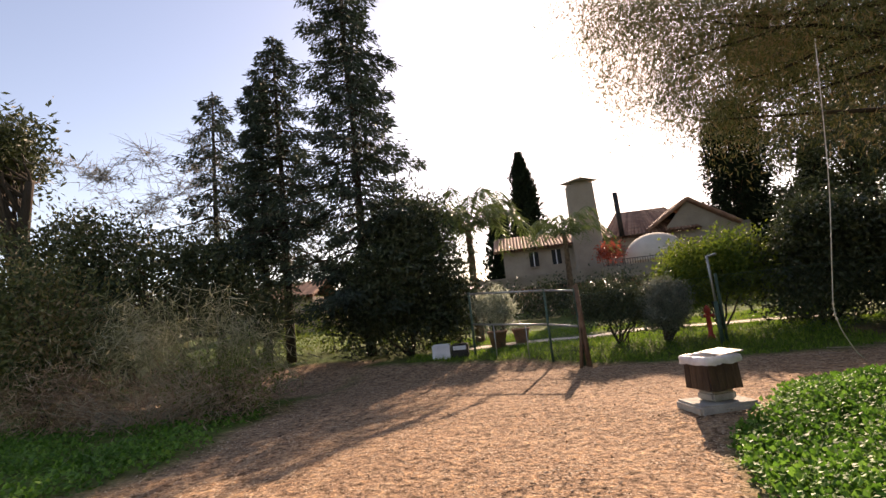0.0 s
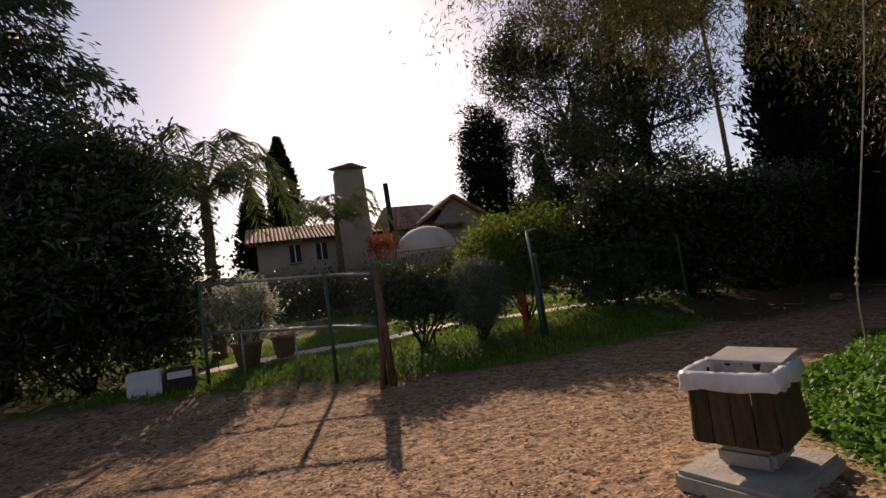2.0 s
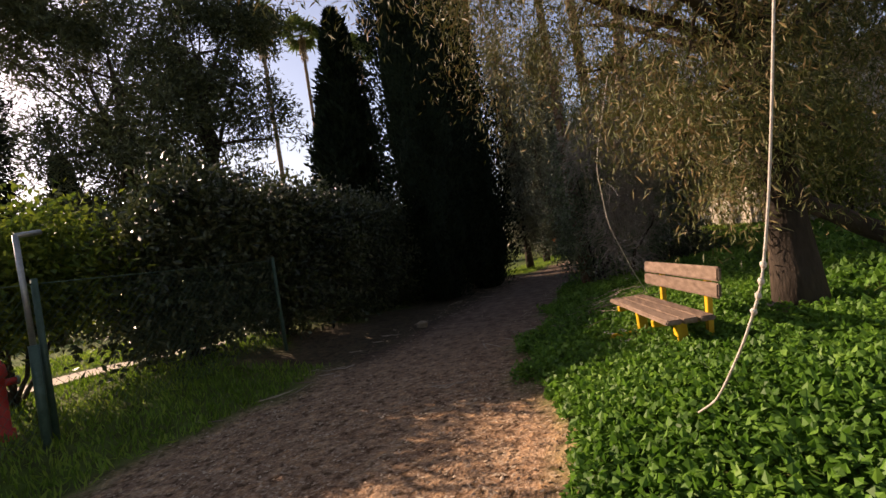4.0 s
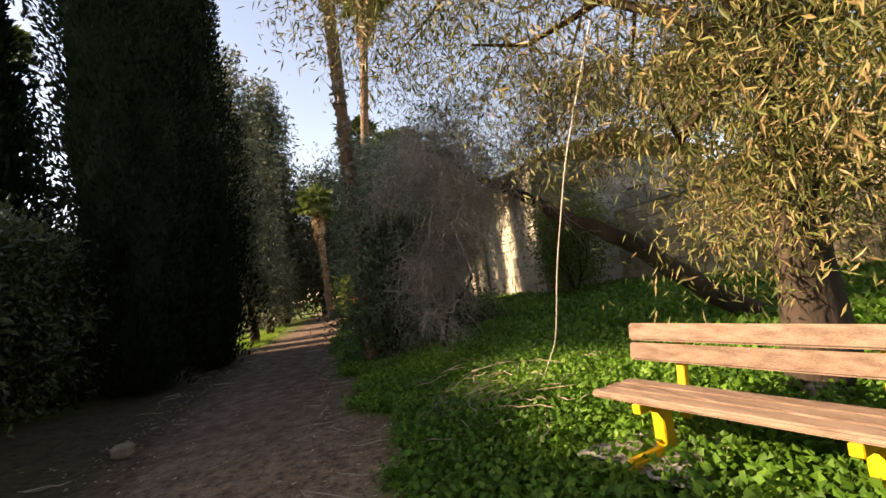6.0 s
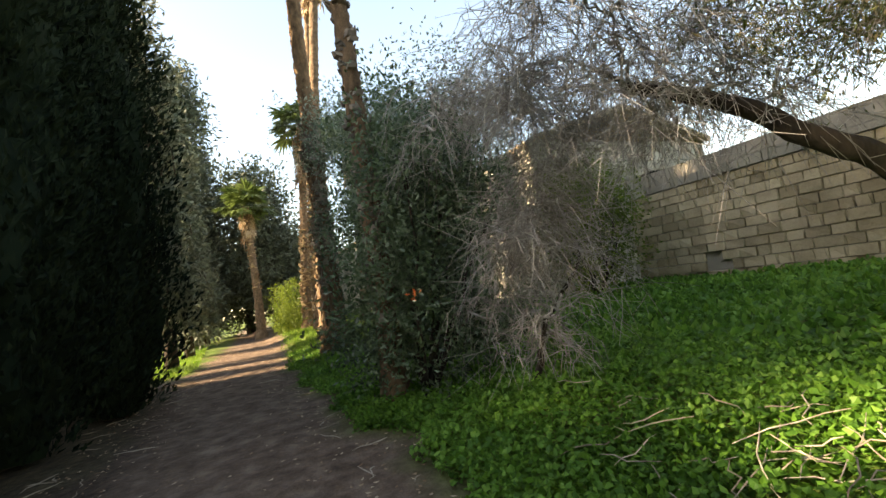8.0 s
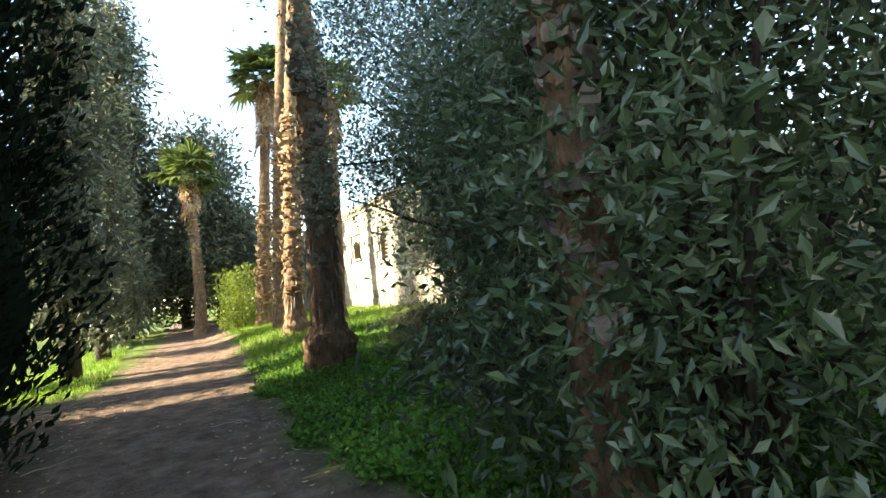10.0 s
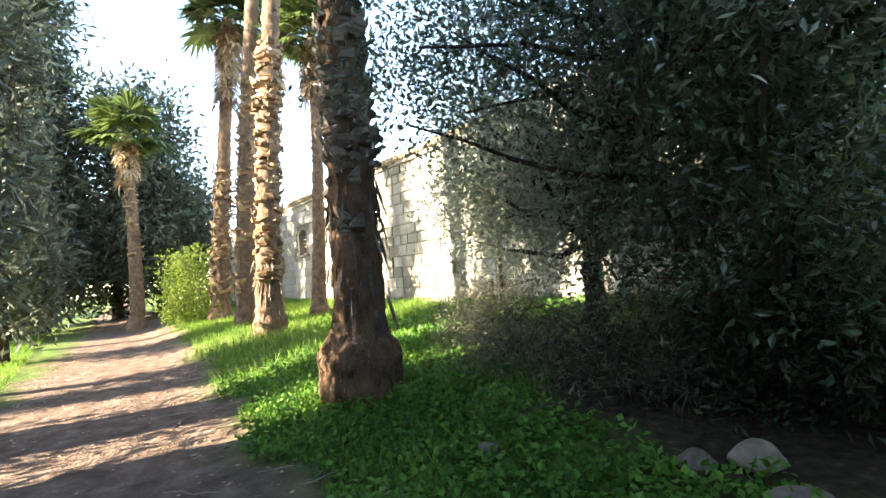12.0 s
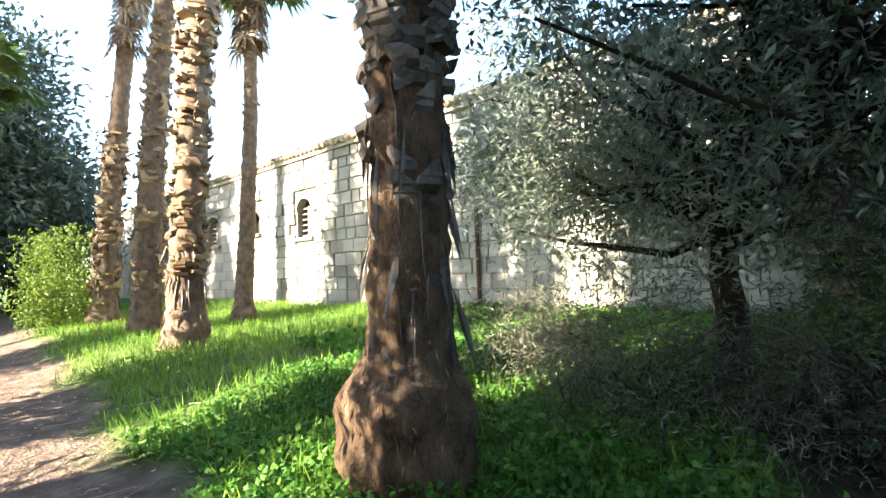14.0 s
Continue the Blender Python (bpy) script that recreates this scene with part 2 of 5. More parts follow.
def crown_vf(blobs, n_cl, per, sig, length, width, seed, bias=None, spread=1.0, shell=.55, flat=1.0, low=None):
    rng = rng_of(seed)
    C, U = clumps(blobs, n_cl, rng, shell)
    if low is not None:
        C, U = C[C[:, 2] > low], U[C[:, 2] > low]
    n = len(C)
    off = rng.normal(size=(n, per, 3)) * sig * np.array([1, 1, flat])
    P = (C[:, None] + off).reshape(-1, 3)
    out = np.repeat(U, per, 0) * .6
    if bias is not None:
        out = out * .4 + np.asarray(bias)
    return leaves(P, length, width, rng, out, spread), C


def wiggle(a, b, n, amp, rng, sag=0.0):
    t = np.linspace(0, 1, n)[:, None]
    a, b = np.asarray(a, float), np.asarray(b, float)
    p = a + (b - a) * t
    w = np.cumsum(rng.normal(size=(n, 3)) * amp, 0) * np.sin(np.pi * t)
    p = p + w
    p[:, 2] -= (sag * np.sin(np.pi * t))[:, 0]
    return p


def shrub(name, x, y, blobs, n_cl, per, sig, length, width, leafm, seed, label, category="bush", stems=5, group="", bias=None, low=None, trunk_r=.035, z=None, shell=.5, stemm=None):
    """A bush or broad tree: stems from the base out to its clumps, and a crown of leaves."""
    z0 = hgt(x, y) if z is None else z
    root = thing(name, (x, y, z0), label, category, group)
    z0 = float(z0)
    rng = rng_of(seed + 1000)
    (V, F), C = crown_vf(blobs, n_cl, per, sig, length, width, seed, bias, low=low, shell=shell)
    crown = mesh_np("crown", V, F, leafm, root)
    pieces = []
    for k in rng.choice(len(C), min(stems, len(C)), replace=False):
        t = C[k]
        p = wiggle((0, 0, -.08), t, 9, .05, rng)
        pieces.append(tube(p, np.linspace(trunk_r, trunk_r * .25, 9), 6))
    V, F = join(pieces)
    tagged(mesh_np("stems", V, F, stemm or M_BARKDARK, root, True), kind="stuff")
    return root


# ---- ground ----
def sstep(a, b, v):
    t = np.clip((np.asarray(v, float) - a) / (b - a), 0, 1)
    return t * t * (3 - 2 * t)


def hgt(x, y):
    """Height of the ground: level path, a bank on the south side, a garden that rises to the north."""
    x, y = np.asarray(x, float), np.asarray(y, float)
    n = sstep(9.2, 12, y) * .35 + np.maximum(0, np.minimum(y, 40) - 12) * .06
    n = n * (1 - sstep(10, 16, x)) + sstep(9.5, 14, y) * .2 * sstep(10, 16, x)
    b = sstep(0, 2.0, 5.6 - y) * sstep(2, 4.5, x) * .3 + sstep(3.0, 9.5, 5.6 - y) * sstep(2, 5, x) * .35
    und = .03 * np.sin(x * 1.3 + y * .7) * np.sin(y * 1.1 - x * .4)
    b = b + .15 * np.exp(-((x - 1.6) ** 2 + (y - 3.5) ** 2) / .9)
    return n + b + und * sstep(.3, 1.2, np.abs(y - path_mid(x)) - 1.2)


def path_mid(x):
    return 7.2 + .25 * np.sin(np.asarray(x, float) * .12) - .07 * np.maximum(0, np.asarray(x, float) - 19)


def dirt(x, y):
    """1 on bare earth, 0 in the green."""
    x, y = np.asarray(x, float), np.asarray(y, float)
    wob = .25 * np.sin(x * 1.9 + y) + .18 * np.sin(x * 4.3 - y * 2.1) + .1 * np.sin(x * 9.1 + y * 5)
    lane = 1 - sstep(1.15, 1.75, np.abs(y - path_mid(x)) + wob * .6 - .12 * (1 - sstep(10, 20, x)))
    clear = sstep(-6.6, -5.6, x + wob * .7) * (1 - sstep(-.25, .25, y + wob * .3 - np.interp(x, [-6, -5.5, -2.9, -.9, .5, 3, 7], [11.6, 11.5, 11.0, 10.7, 9.85, 9.05, 8.9]))) * sstep(-30, -29, y)
    right = (1 - sstep(-.22, .22, y - np.interp(x, [.5, 1.0, 1.9, 2.5, 4.7, 7.7], [.6, 2.2, 3.5, 4.5, 5.2, 5.6]) + wob * .35)) * sstep(.55, 1.05, x + wob * .3)
    clear = clear * (1 - right) * (1 - sstep(5.2, 6.4, x))
    left = sstep(-14, -12, x) * (1 - sstep(-6.2, -5.4, x)) * sstep(8, 9, y) * (1 - sstep(12.6, 13.4, y))
    shade = sstep(14.6, 15.6, x + wob) * (1 - sstep(18.6, 19.6, x - wob)) * sstep(.5, 1.5, y) * (1 - sstep(3.9, 4.5, y + wob * .6)) * .95
    north = sstep(6.5, 8, x + wob) * (1 - sstep(23, 25, x)) * sstep(7.6, 8.2, y) * (1 - sstep(10.8, 11.6, y + wob)) * .9
    return np.clip(np.maximum(np.maximum(np.maximum(lane * sstep(3.5, 5, x), clear), left), np.maximum(north, shade)), 0, 1)


def ground_sheet():
    def axis(a, b, step):
        core = np.arange(a, b, step)
        g = np.cumsum(.3 * 1.25 ** np.arange(36))
        return np.concatenate([(a - g)[::-1], core, b + g])
    xs, ys = axis(-14, 48, .22), axis(-8, 18, .2)
    X, Y = np.meshgrid(xs, ys)
    far = sstep(60, 300, np.hypot(X - 10, Y))
    Z = hgt(np.clip(X, -60, 90), np.clip(Y, -40, 60)) * (1 - far)
    mask = dirt(X, Y)
    rng = rng_of(3)
    Z = Z + rng.normal(size=Z.shape) * .006 * mask - .02 * mask * sstep(0, 1, mask)
    V = np.stack([X, Y, Z], -1).reshape(-1, 3)
    i, j = np.meshgrid(np.arange(len(ys) - 1), np.arange(len(xs) - 1), indexing="ij")
    a = i * len(xs) + j
    F = np.stack([a, a + 1, a + 1 + len(xs), a + len(xs)], -1).reshape(-1, 4)
    m = bpy.data.materials.new("earth_and_grass")
    m.use_nodes = True
    nt = m.node_tree
    n, l = nt.nodes, nt.links
    b = n["Principled BSDF"]
    b.inputs["Roughness"].default_value = .95
    b.inputs["Specular IOR Level"].default_value = .15
    geo = n.new("ShaderNodeNewGeometry")
    at_ = n.new("ShaderNodeAttribute")
    at_.attribute_name = "bare"

    def nz(scale, detail=6):
        k = n.new("ShaderNodeTexNoise")
        k.inputs["Scale"].default_value, k.inputs["Detail"].default_value = scale, detail
        l.new(geo.outputs["Position"], k.inputs[0])
        return k

    def ramp(src, *stops):
        r = n.new("ShaderNodeValToRGB")
        while len(r.color_ramp.elements) < len(stops):
            r.color_ramp.elements.new(.5)
        for e, (p, c) in zip(r.color_ramp.elements, stops):
            e.position, e.color = p, (*c, 1)
        l.new(src, r.inputs[0])
        return r.outputs[0]
    big, mid, fine, clod = nz(.5), nz(3.5, 8), nz(38, 6), nz(11, 8)
    earth = ramp(mid.outputs[0], (.3, (.16, .09, .05)), (.5, (.32, .2, .118)), (.72, (.46, .32, .2)))
    speck = ramp(fine.outputs[0], (.36, (.1, .055, .035)), (.52, (.33, .21, .14)), (.68, (.6, .47, .35)))
    mix0 = n.new("ShaderNodeMixRGB")
    mix0.inputs[0].default_value = .45
    l.new(earth, mix0.inputs[1])
    l.new(speck, mix0.inputs[2])
    crumbs = ramp(clod.outputs[0], (.36, (.4, .36, .3)), (.47, (.95, .95, .95)), (.6, (1.15, 1.1, 1.0)), (.68, (1.6, 1.5, 1.3)))
    mix1 = n.new("ShaderNodeMixRGB")
    mix1.blend_type = 'MULTIPLY'
    mix1.inputs[0].default_value = 1.0
    l.new(mix0.outputs[0], mix1.inputs[1])
    l.new(crumbs, mix1.inputs[2])
    # brown track earth, its colour darkened for the tree shade lying on it
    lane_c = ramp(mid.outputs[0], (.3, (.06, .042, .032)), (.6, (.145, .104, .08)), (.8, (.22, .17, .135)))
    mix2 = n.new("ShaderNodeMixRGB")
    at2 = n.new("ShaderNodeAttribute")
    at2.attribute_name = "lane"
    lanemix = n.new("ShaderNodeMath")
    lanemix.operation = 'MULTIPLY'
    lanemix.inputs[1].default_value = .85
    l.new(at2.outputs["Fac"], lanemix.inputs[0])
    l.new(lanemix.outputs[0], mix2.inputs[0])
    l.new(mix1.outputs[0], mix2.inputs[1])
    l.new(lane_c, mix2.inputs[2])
    # near-black soil: deep shade under the oak and cypress row, painted in
    tree_shade = ramp(clod.outputs[0], (.35, (.02, .014, .01)), (.6, (.055, .038, .026)), (.75, (.12, .085, .055)))
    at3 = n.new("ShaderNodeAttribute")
    at3.attribute_name = "tree_shade"
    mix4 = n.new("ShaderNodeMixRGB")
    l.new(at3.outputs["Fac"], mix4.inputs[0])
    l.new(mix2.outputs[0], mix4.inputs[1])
    l.new(tree_shade, mix4.inputs[2])
    green = ramp(mid.outputs[0], (.3, (.035, .05, .012)), (.5, (.07, .12, .018)), (.7, (.1, .17, .03)))
    dry = ramp(big.outputs[0], (.35, (0, 0, 0)), (.7, (.5, .5, .5)))
    mixg = n.new("ShaderNodeMixRGB")
    l.new(dry, mixg.inputs[0])
    l.new(green, mixg.inputs[1])
    mixg.inputs[2].default_value = (.13, .12, .05, 1)
    mix3 = n.new("ShaderNodeMixRGB")
    l.new(at_.outputs["Fac"], mix3.inputs[0])
    l.new(mixg.outputs[0], mix3.inputs[1])
    l.new(mix4.outputs[0], mix3.inputs[2])
    l.new(mix3.outputs[0], b.inputs["Base Color"])
    bp = n.new("ShaderNodeBump")
    bp.inputs["Strength"].default_value, bp.inputs["Distance"].default_value = .85, .05
    rel = n.new("ShaderNodeMath")
    rel.operation = 'MULTIPLY_ADD'
    l.new(fine.outputs[0], rel.inputs[0])
    rel.inputs[1].default_value = .45
    l.new(clod.outputs[0], rel.inputs[2])
    l.new(rel.outputs[0], bp.inputs["Height"])
    l.new(bp.outputs[0], b.inputs["Normal"])
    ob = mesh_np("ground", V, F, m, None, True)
    # last mask marks the painted tree shade: under the oak, along the cypresses
    for nm, arr in (("bare", mask), ("lane", sstep(5, 12, X) * np.ones_like(X)), ("tree_shade", np.maximum(sstep(14, 15, X) * (1 - sstep(18.8, 19.6, X)) * (1 - sstep(4.1, 4.8, Y)), .8 * sstep(6.5, 8, X) * (1 - sstep(22, 24, X)) * sstep(8.0, 8.9, Y)))):
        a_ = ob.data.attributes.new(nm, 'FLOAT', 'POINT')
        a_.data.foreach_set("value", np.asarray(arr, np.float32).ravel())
    tagged(ob, "reddish bare earth track with green verges and lawn", "ground", kind="structure")


ground_sheet()


# ---- trees ----
def cypress(x, y, h, r, seed, n=16000, size=.24, mat_=None, core=True, label="tall dense dark green cypress beside the track", lean=0.0, z=None, name="cypress_tree", base=.03):
    rng = rng_of(seed)
    z0 = float(hgt(x, y)) if z is None else z
    root = thing(name, (x, y, z0), label, "tree")
    V, F = tube(wiggle((0, 0, -.1), (lean, 0, h * .9), 8, .02, rng), np.linspace(r * .16 + .06, .03, 8), 8)
    mesh_np("trunk", V, F, M_BARKDARK, root, True)

    def prof(t):
        return r * np.minimum(1, (t / .12 + .55)) * (1 - np.clip((t - .25) / .75, 0, 1) ** 1.7) ** .8 + .03

    def lump(t, th):
        return 1 + .16 * np.sin(3 * th + 9 * t + seed) + .12 * np.sin(5 * th - 17 * t + seed * 2) + .1 * np.sin(2 * th + 31 * t) + .26 * np.sin(6 * th + 23 * t + seed * 3) * np.sin(47 * t + 2 * th)
    t = np.linspace(0, 1, 36)
    th = np.linspace(0, 2 * np.pi, 20, endpoint=False)
    T, TH = np.meshgrid(t, th, indexing="ij")
    R = prof(T) * lump(T, TH) * .62
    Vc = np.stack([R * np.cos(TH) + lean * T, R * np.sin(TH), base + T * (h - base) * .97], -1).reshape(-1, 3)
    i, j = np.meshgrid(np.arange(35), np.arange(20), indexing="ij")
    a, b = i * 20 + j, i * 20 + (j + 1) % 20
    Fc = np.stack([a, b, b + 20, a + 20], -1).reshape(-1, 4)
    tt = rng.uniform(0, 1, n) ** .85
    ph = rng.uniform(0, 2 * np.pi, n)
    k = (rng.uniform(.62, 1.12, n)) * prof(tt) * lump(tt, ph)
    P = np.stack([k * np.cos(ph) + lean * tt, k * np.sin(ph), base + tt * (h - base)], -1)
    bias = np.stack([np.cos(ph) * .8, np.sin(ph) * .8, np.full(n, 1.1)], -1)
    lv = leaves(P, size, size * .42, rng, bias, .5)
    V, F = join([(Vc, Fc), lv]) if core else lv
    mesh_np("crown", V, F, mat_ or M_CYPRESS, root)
    return root


def spruce(x, y, h, r, seed, label, clear=.16, n_br=90, size=.22):
    """A conifer with drooping whorled limbs hung with needle sprays."""
    rng = rng_of(seed)
    z0 = float(hgt(x, y))
    root = thing("conifer_tree", (x, y, z0), label, "tree")
    V, F = tube(wiggle((0, 0, -.1), (0, 0, h), 14, .025, rng), np.linspace(.2, .03, 14), 8)
    mesh_np("trunk", V, F, M_BARKDARK, root, True)
    limbs, lv = [], []
    for k in range(n_br):
        t = clear + (1 - clear) * (k + rng.uniform()) / n_br
        ang = k * 2.4 + rng.normal() * .3
        L = r * (1 - (t - clear) / (1 - clear)) ** .7 * rng.uniform(.35, 1.2) + .25
        a = np.array([0, 0, t * h])
        d = np.array([np.cos(ang), np.sin(ang), 0])
        s = np.linspace(0, 1, 7)
        p = a + d * (L * s)[:, None]
        p[:, 2] += L * (-.1 * s - .42 * s ** 2 + .34 * s ** 3)
        p += rng.normal(size=p.shape) * .03
        limbs.append(tube(p, np.linspace(.045, .008, 7), 4, cap=False))
        m = int(62 + 84 * L)
        u = rng.uniform(.12, 1, m) ** .8
        q = np.stack([np.interp(u, s, p[:, c]) for c in range(3)], -1)
        side = np.array([-d[1], d[0], 0])
        off = rng.normal(size=(m, 1)) * (.3 * L * (1.1 - u))[:, None]
        q = q + side * off + rng.normal(size=(m, 3)) * .05
        q[:, 2] -= np.abs(off[:, 0]) * .35 + rng.uniform(0, .3, m)
        lv.append(leaves(q, size, size * .26, rng, d * .8 + side * np.sign(off) * .5 + np.array([0, 0, -.7]), .45))
    V, F = join(limbs)
    tagged(mesh_np("limbs", V, F, M_BARKDARK, root, True), kind="stuff")
    V, F = join(lv)
    mesh_np("crown", V, F, M_SPRUCE, root)
    return root


def broad_tree(name, x, y, h, trunk_r, blobs, n_cl, per, sig, length, width, leafm, seed, label, lean=(0, 0), limbs=14, bias=None, low=None, bark=None, shell=.45, spread=1.0, z=None):
    """A tree with a tapered trunk, limbs to its clumps and a crown of small leaves."""
    rng = rng_of(seed)
    z0 = float(hgt(x, y)) if z is None else z
    root = thing(name, (x, y, z0), label, "tree")
    top = np.array([lean[0], lean[1], h])
    p = wiggle((0, 0, -.1), top, 12, .04, rng)
    R = np.linspace(trunk_r, trunk_r * .4, 12)
    R[0] *= 1.3
    R[1] *= 1.15
    V, F = tube(p, R, 12)
    mesh_np("trunk", V, F, bark or M_BARK, root, True)
    (V, F), C = crown_vf(blobs, n_cl, per, sig, length, width, seed, bias, low=low, shell=shell, spread=spread)
    mesh_np("crown", V, F, leafm, root)
    pieces = []
    for k in rng.choice(len(C), min(limbs * 4, len(C)), replace=False):
        s = rng.integers(5, 12)
        w = wiggle(p[s], C[k], 8, .07, rng)
        pieces.append(tube(w, np.linspace(R[s] * .45, .012, 8), 5, cap=False))
    V, F = join(pieces)
    tagged(mesh_np("limbs", V, F, bark or M_BARK, root, True), kind="stuff")
    return root


def fan_leaf(a, d, up, L, rng, blades=16):
    """A fan palm leaf at the end of its stalk."""
    d, up = unit(np.asarray(d, float)), np.asarray(up, float)
    side = unit(np.cross(d, up))
    nrm = np.cross(side, d)
    tip = a + d * L * .55
    V = [tube(np.stack([a, a + d * L * .3 + nrm * .03, tip]), [.025, .02, .015], 4, cap=False)]
    ang = np.linspace(-1.9, 1.9, blades) + rng.normal(size=blades) * .05
    dd = np.cos(ang)[:, None] * d + np.sin(ang)[:, None] * side
    ln = L * .62 * (1 - .12 * np.abs(ang)) * rng.uniform(.85, 1.1, blades)
    w = L * .055
    sd = np.cos(ang)[:, None] * side - np.sin(ang)[:, None] * d
    m = tip + dd * ln[:, None] * .55 + nrm * .02
    e = tip + dd * ln[:, None] - np.array([0, 0, 1]) * (ln * rng.uniform(.1, .4, blades))[:, None]
    q = np.stack([np.broadcast_to(tip, m.shape), m + sd * w, e, m - sd * w], 1).reshape(-1, 3)
    V.append((q, np.arange(4 * blades).reshape(-1, 4)))
    return join(V)


def fan_palm(x, y, h, r, seed, label, lean=(0, 0), boots=(), crown=True, bark=None, flare=1.7, crown_r=1.5, skirt=1.6, tufts=40, z=None, name="fan_palm", flare_h=.4, strips=0):
    """A tall fan palm: ringed trunk with a swollen foot, old leaf bases, a dry skirt and a crown."""
    rng = rng_of(seed)
    z0 = float(hgt(x, y)) if z is None else z
    root = thing(name, (x, y, z0), label, "palm tree")
    bark = bark or M_PALMBARK
    n = int(h / .085)
    t = np.linspace(0, 1, n)
    zz = -.15 + t * (h + .15)
    R = r * (.5 + .5 * np.exp(-np.maximum(zz, 0) / 6.0)) * (1 + (flare - 1) / (1 + np.exp((zz - flare_h) / (.1 * flare_h + .02))))
    R *= 1 + .03 * rng.normal(size=n) + .012 * np.where(np.arange(n) % 2, 1, -1)
    bend = np.stack([lean[0] * t ** 1.3 + .06 * np.sin(t * 5 + seed), lean[1] * t ** 1.3 + .06 * np.cos(t * 4 + seed), zz], -1)
    V, F = tube(bend, R, 18)
    th = np.arctan2(V[:, 1], V[:, 0])
    V[:, :2] += rng.normal(size=(len(V), 2)) * .01
    side_ = V[:-2].reshape(n, 18, 3)
    a_ = np.linspace(0, 2 * np.pi, 18, endpoint=False)
    knob = 1 + (.05 + .09 / (1 + np.exp((zz - flare_h) / .1)))[:, None] * (np.sin(3 * a_[None] + 2.1 * zz[:, None] + seed) * .6 + np.sin(5 * a_[None] - 5.3 * zz[:, None] + seed * 2) * .5)
    axis_ = np.stack([bend[:, 0], bend[:, 1]], -1)[:, None]
    side_[:, :, :2] = axis_ + (side_[:, :, :2] - axis_) * knob[:, :, None]
    V[:-2] = side_.reshape(-1, 3)
    mesh_np("trunk", V, F, bark, root, True)

    def at_z(z_):
        return np.array([np.interp(z_, zz, bend[:, 0]), np.interp(z_, zz, bend[:, 1]), z_]), np.interp(z_, zz, R)
    # old leaf bases that stand off the trunk
    for k, (za, zb, count, size) in enumerate(boots):
        pcs = []
        for _ in range(count):
            z_ = rng.uniform(za, zb)
            c, rr = at_z(z_)
            a = rng.uniform(0, 2 * np.pi)
            d = np.array([np.cos(a), np.sin(a), 0])
            s = np.array([-d[1], d[0], 0])
            L = size * rng.uniform(.5, 1.2)
            w = size * rng.uniform(.25, .45)
            up = rng.uniform(-.6, .9)
            b0 = c + d * rr * .8
            m = b0 + d * L * .45 + np.array([0, 0, up * L * .4])
            e = b0 + d * L * .5 + s * rng.normal() * .3 * L + np.array([0, 0, up * L])
            tk = np.array([0, 0, .025])
            q = [b0 - s * w, b0 + s * w, m + s * w * .8, m - s * w * .8, e + s * w * .15, e - s * w * .15]
            Vb = np.array([v + tk for v in q] + [v - tk + d * -.02 for v in q])
            Fb = np.array([(0, 1, 2, 3), (3, 2, 4, 5), (7, 6, 9, 8), (8, 9, 11, 10), (0, 3, 9, 6), (3, 5, 11, 9), (1, 7, 8, 2), (2, 8, 10, 4), (5, 4, 10, 11), (0, 6, 7, 1)])
            pcs.append((Vb, Fb))
        V, F = join(pcs)
        tagged(mesh_np("leaf_bases", V, F, M_BOOT if bark is M_PALMDARK else M_PALMDRY, root), kind="stuff")
    if strips:
        m = strips
        z_ = rng.uniform(.7, 2.6, m)
        a = rng.uniform(0, 2 * np.pi, m)
        rr = np.interp(z_, zz, R)
        q = np.stack([np.interp(z_, zz, bend[:, 0]) + np.cos(a) * rr, np.interp(z_, zz, bend[:, 1]) + np.sin(a) * rr, z_], -1)
        out = np.stack([np.cos(a) * .12, np.sin(a) * .12, -np.ones(m)], -1)
        V, F = leaves(q, .5, .05, rng, out, .08)
        tagged(mesh_np("bark_strips", V, F, M_BOOT, root), kind="stuff")
        m = strips * 4
        z_ = flare_h * (.02 + 1.25 * rng.uniform(0, 1, m) ** .8)
        a = rng.uniform(0, 2 * np.pi, m)
        rr = np.interp(z_, zz, R) * rng.uniform(.95, 1.06, m)
        q = np.stack([np.interp(z_, zz, bend[:, 0]) + np.cos(a) * rr, np.interp(z_, zz, bend[:, 1]) + np.sin(a) * rr, z_], -1)
        out = np.stack([np.cos(a) * .5, np.sin(a) * .5, -np.ones(m)], -1)
        V, F = leaves(q, .09, .012, rng, out, .3)
        tagged(mesh_np("rootlets", V, F, M_ROOT, root), "rough reddish-brown root fibres", kind="stuff")
    if not crown:
        return root
    top, _ = at_z(h)
    green, dry = [], []
    for k in range(tufts):
        a = k * 2.4 + rng.normal() * .2
        el = rng.uniform(-.5, 1.1)
        d = np.array([np.cos(a) * np.cos(el), np.sin(a) * np.cos(el), np.sin(el)])
        green.append(fan_leaf(top + np.array([0, 0, rng.uniform(-.2, .2)]), d, (0, 0, 1), crown_r * rng.uniform(.8, 1.15), rng))
    for k in range(int(30 * skirt)):
        a = rng.uniform(0, 2 * np.pi)
        c, rr = at_z(h - rng.uniform(0, skirt * 1.2))
        d = np.array([np.cos(a) * .45, np.sin(a) * .45, -1])
        dry.append(fan_leaf(c + np.array([np.cos(a), np.sin(a), 0]) * rr * .8, d, (np.cos(a), np.sin(a), 0), rng.uniform(.5, .9), rng, 8))
    V, F = join(green)
    mesh_np("crown", V, F, M_PALMLEAF, root)
    V, F = join(dry)
    mesh_np("dry_skirt", V, F, M_PALMDRY, root)
    return root


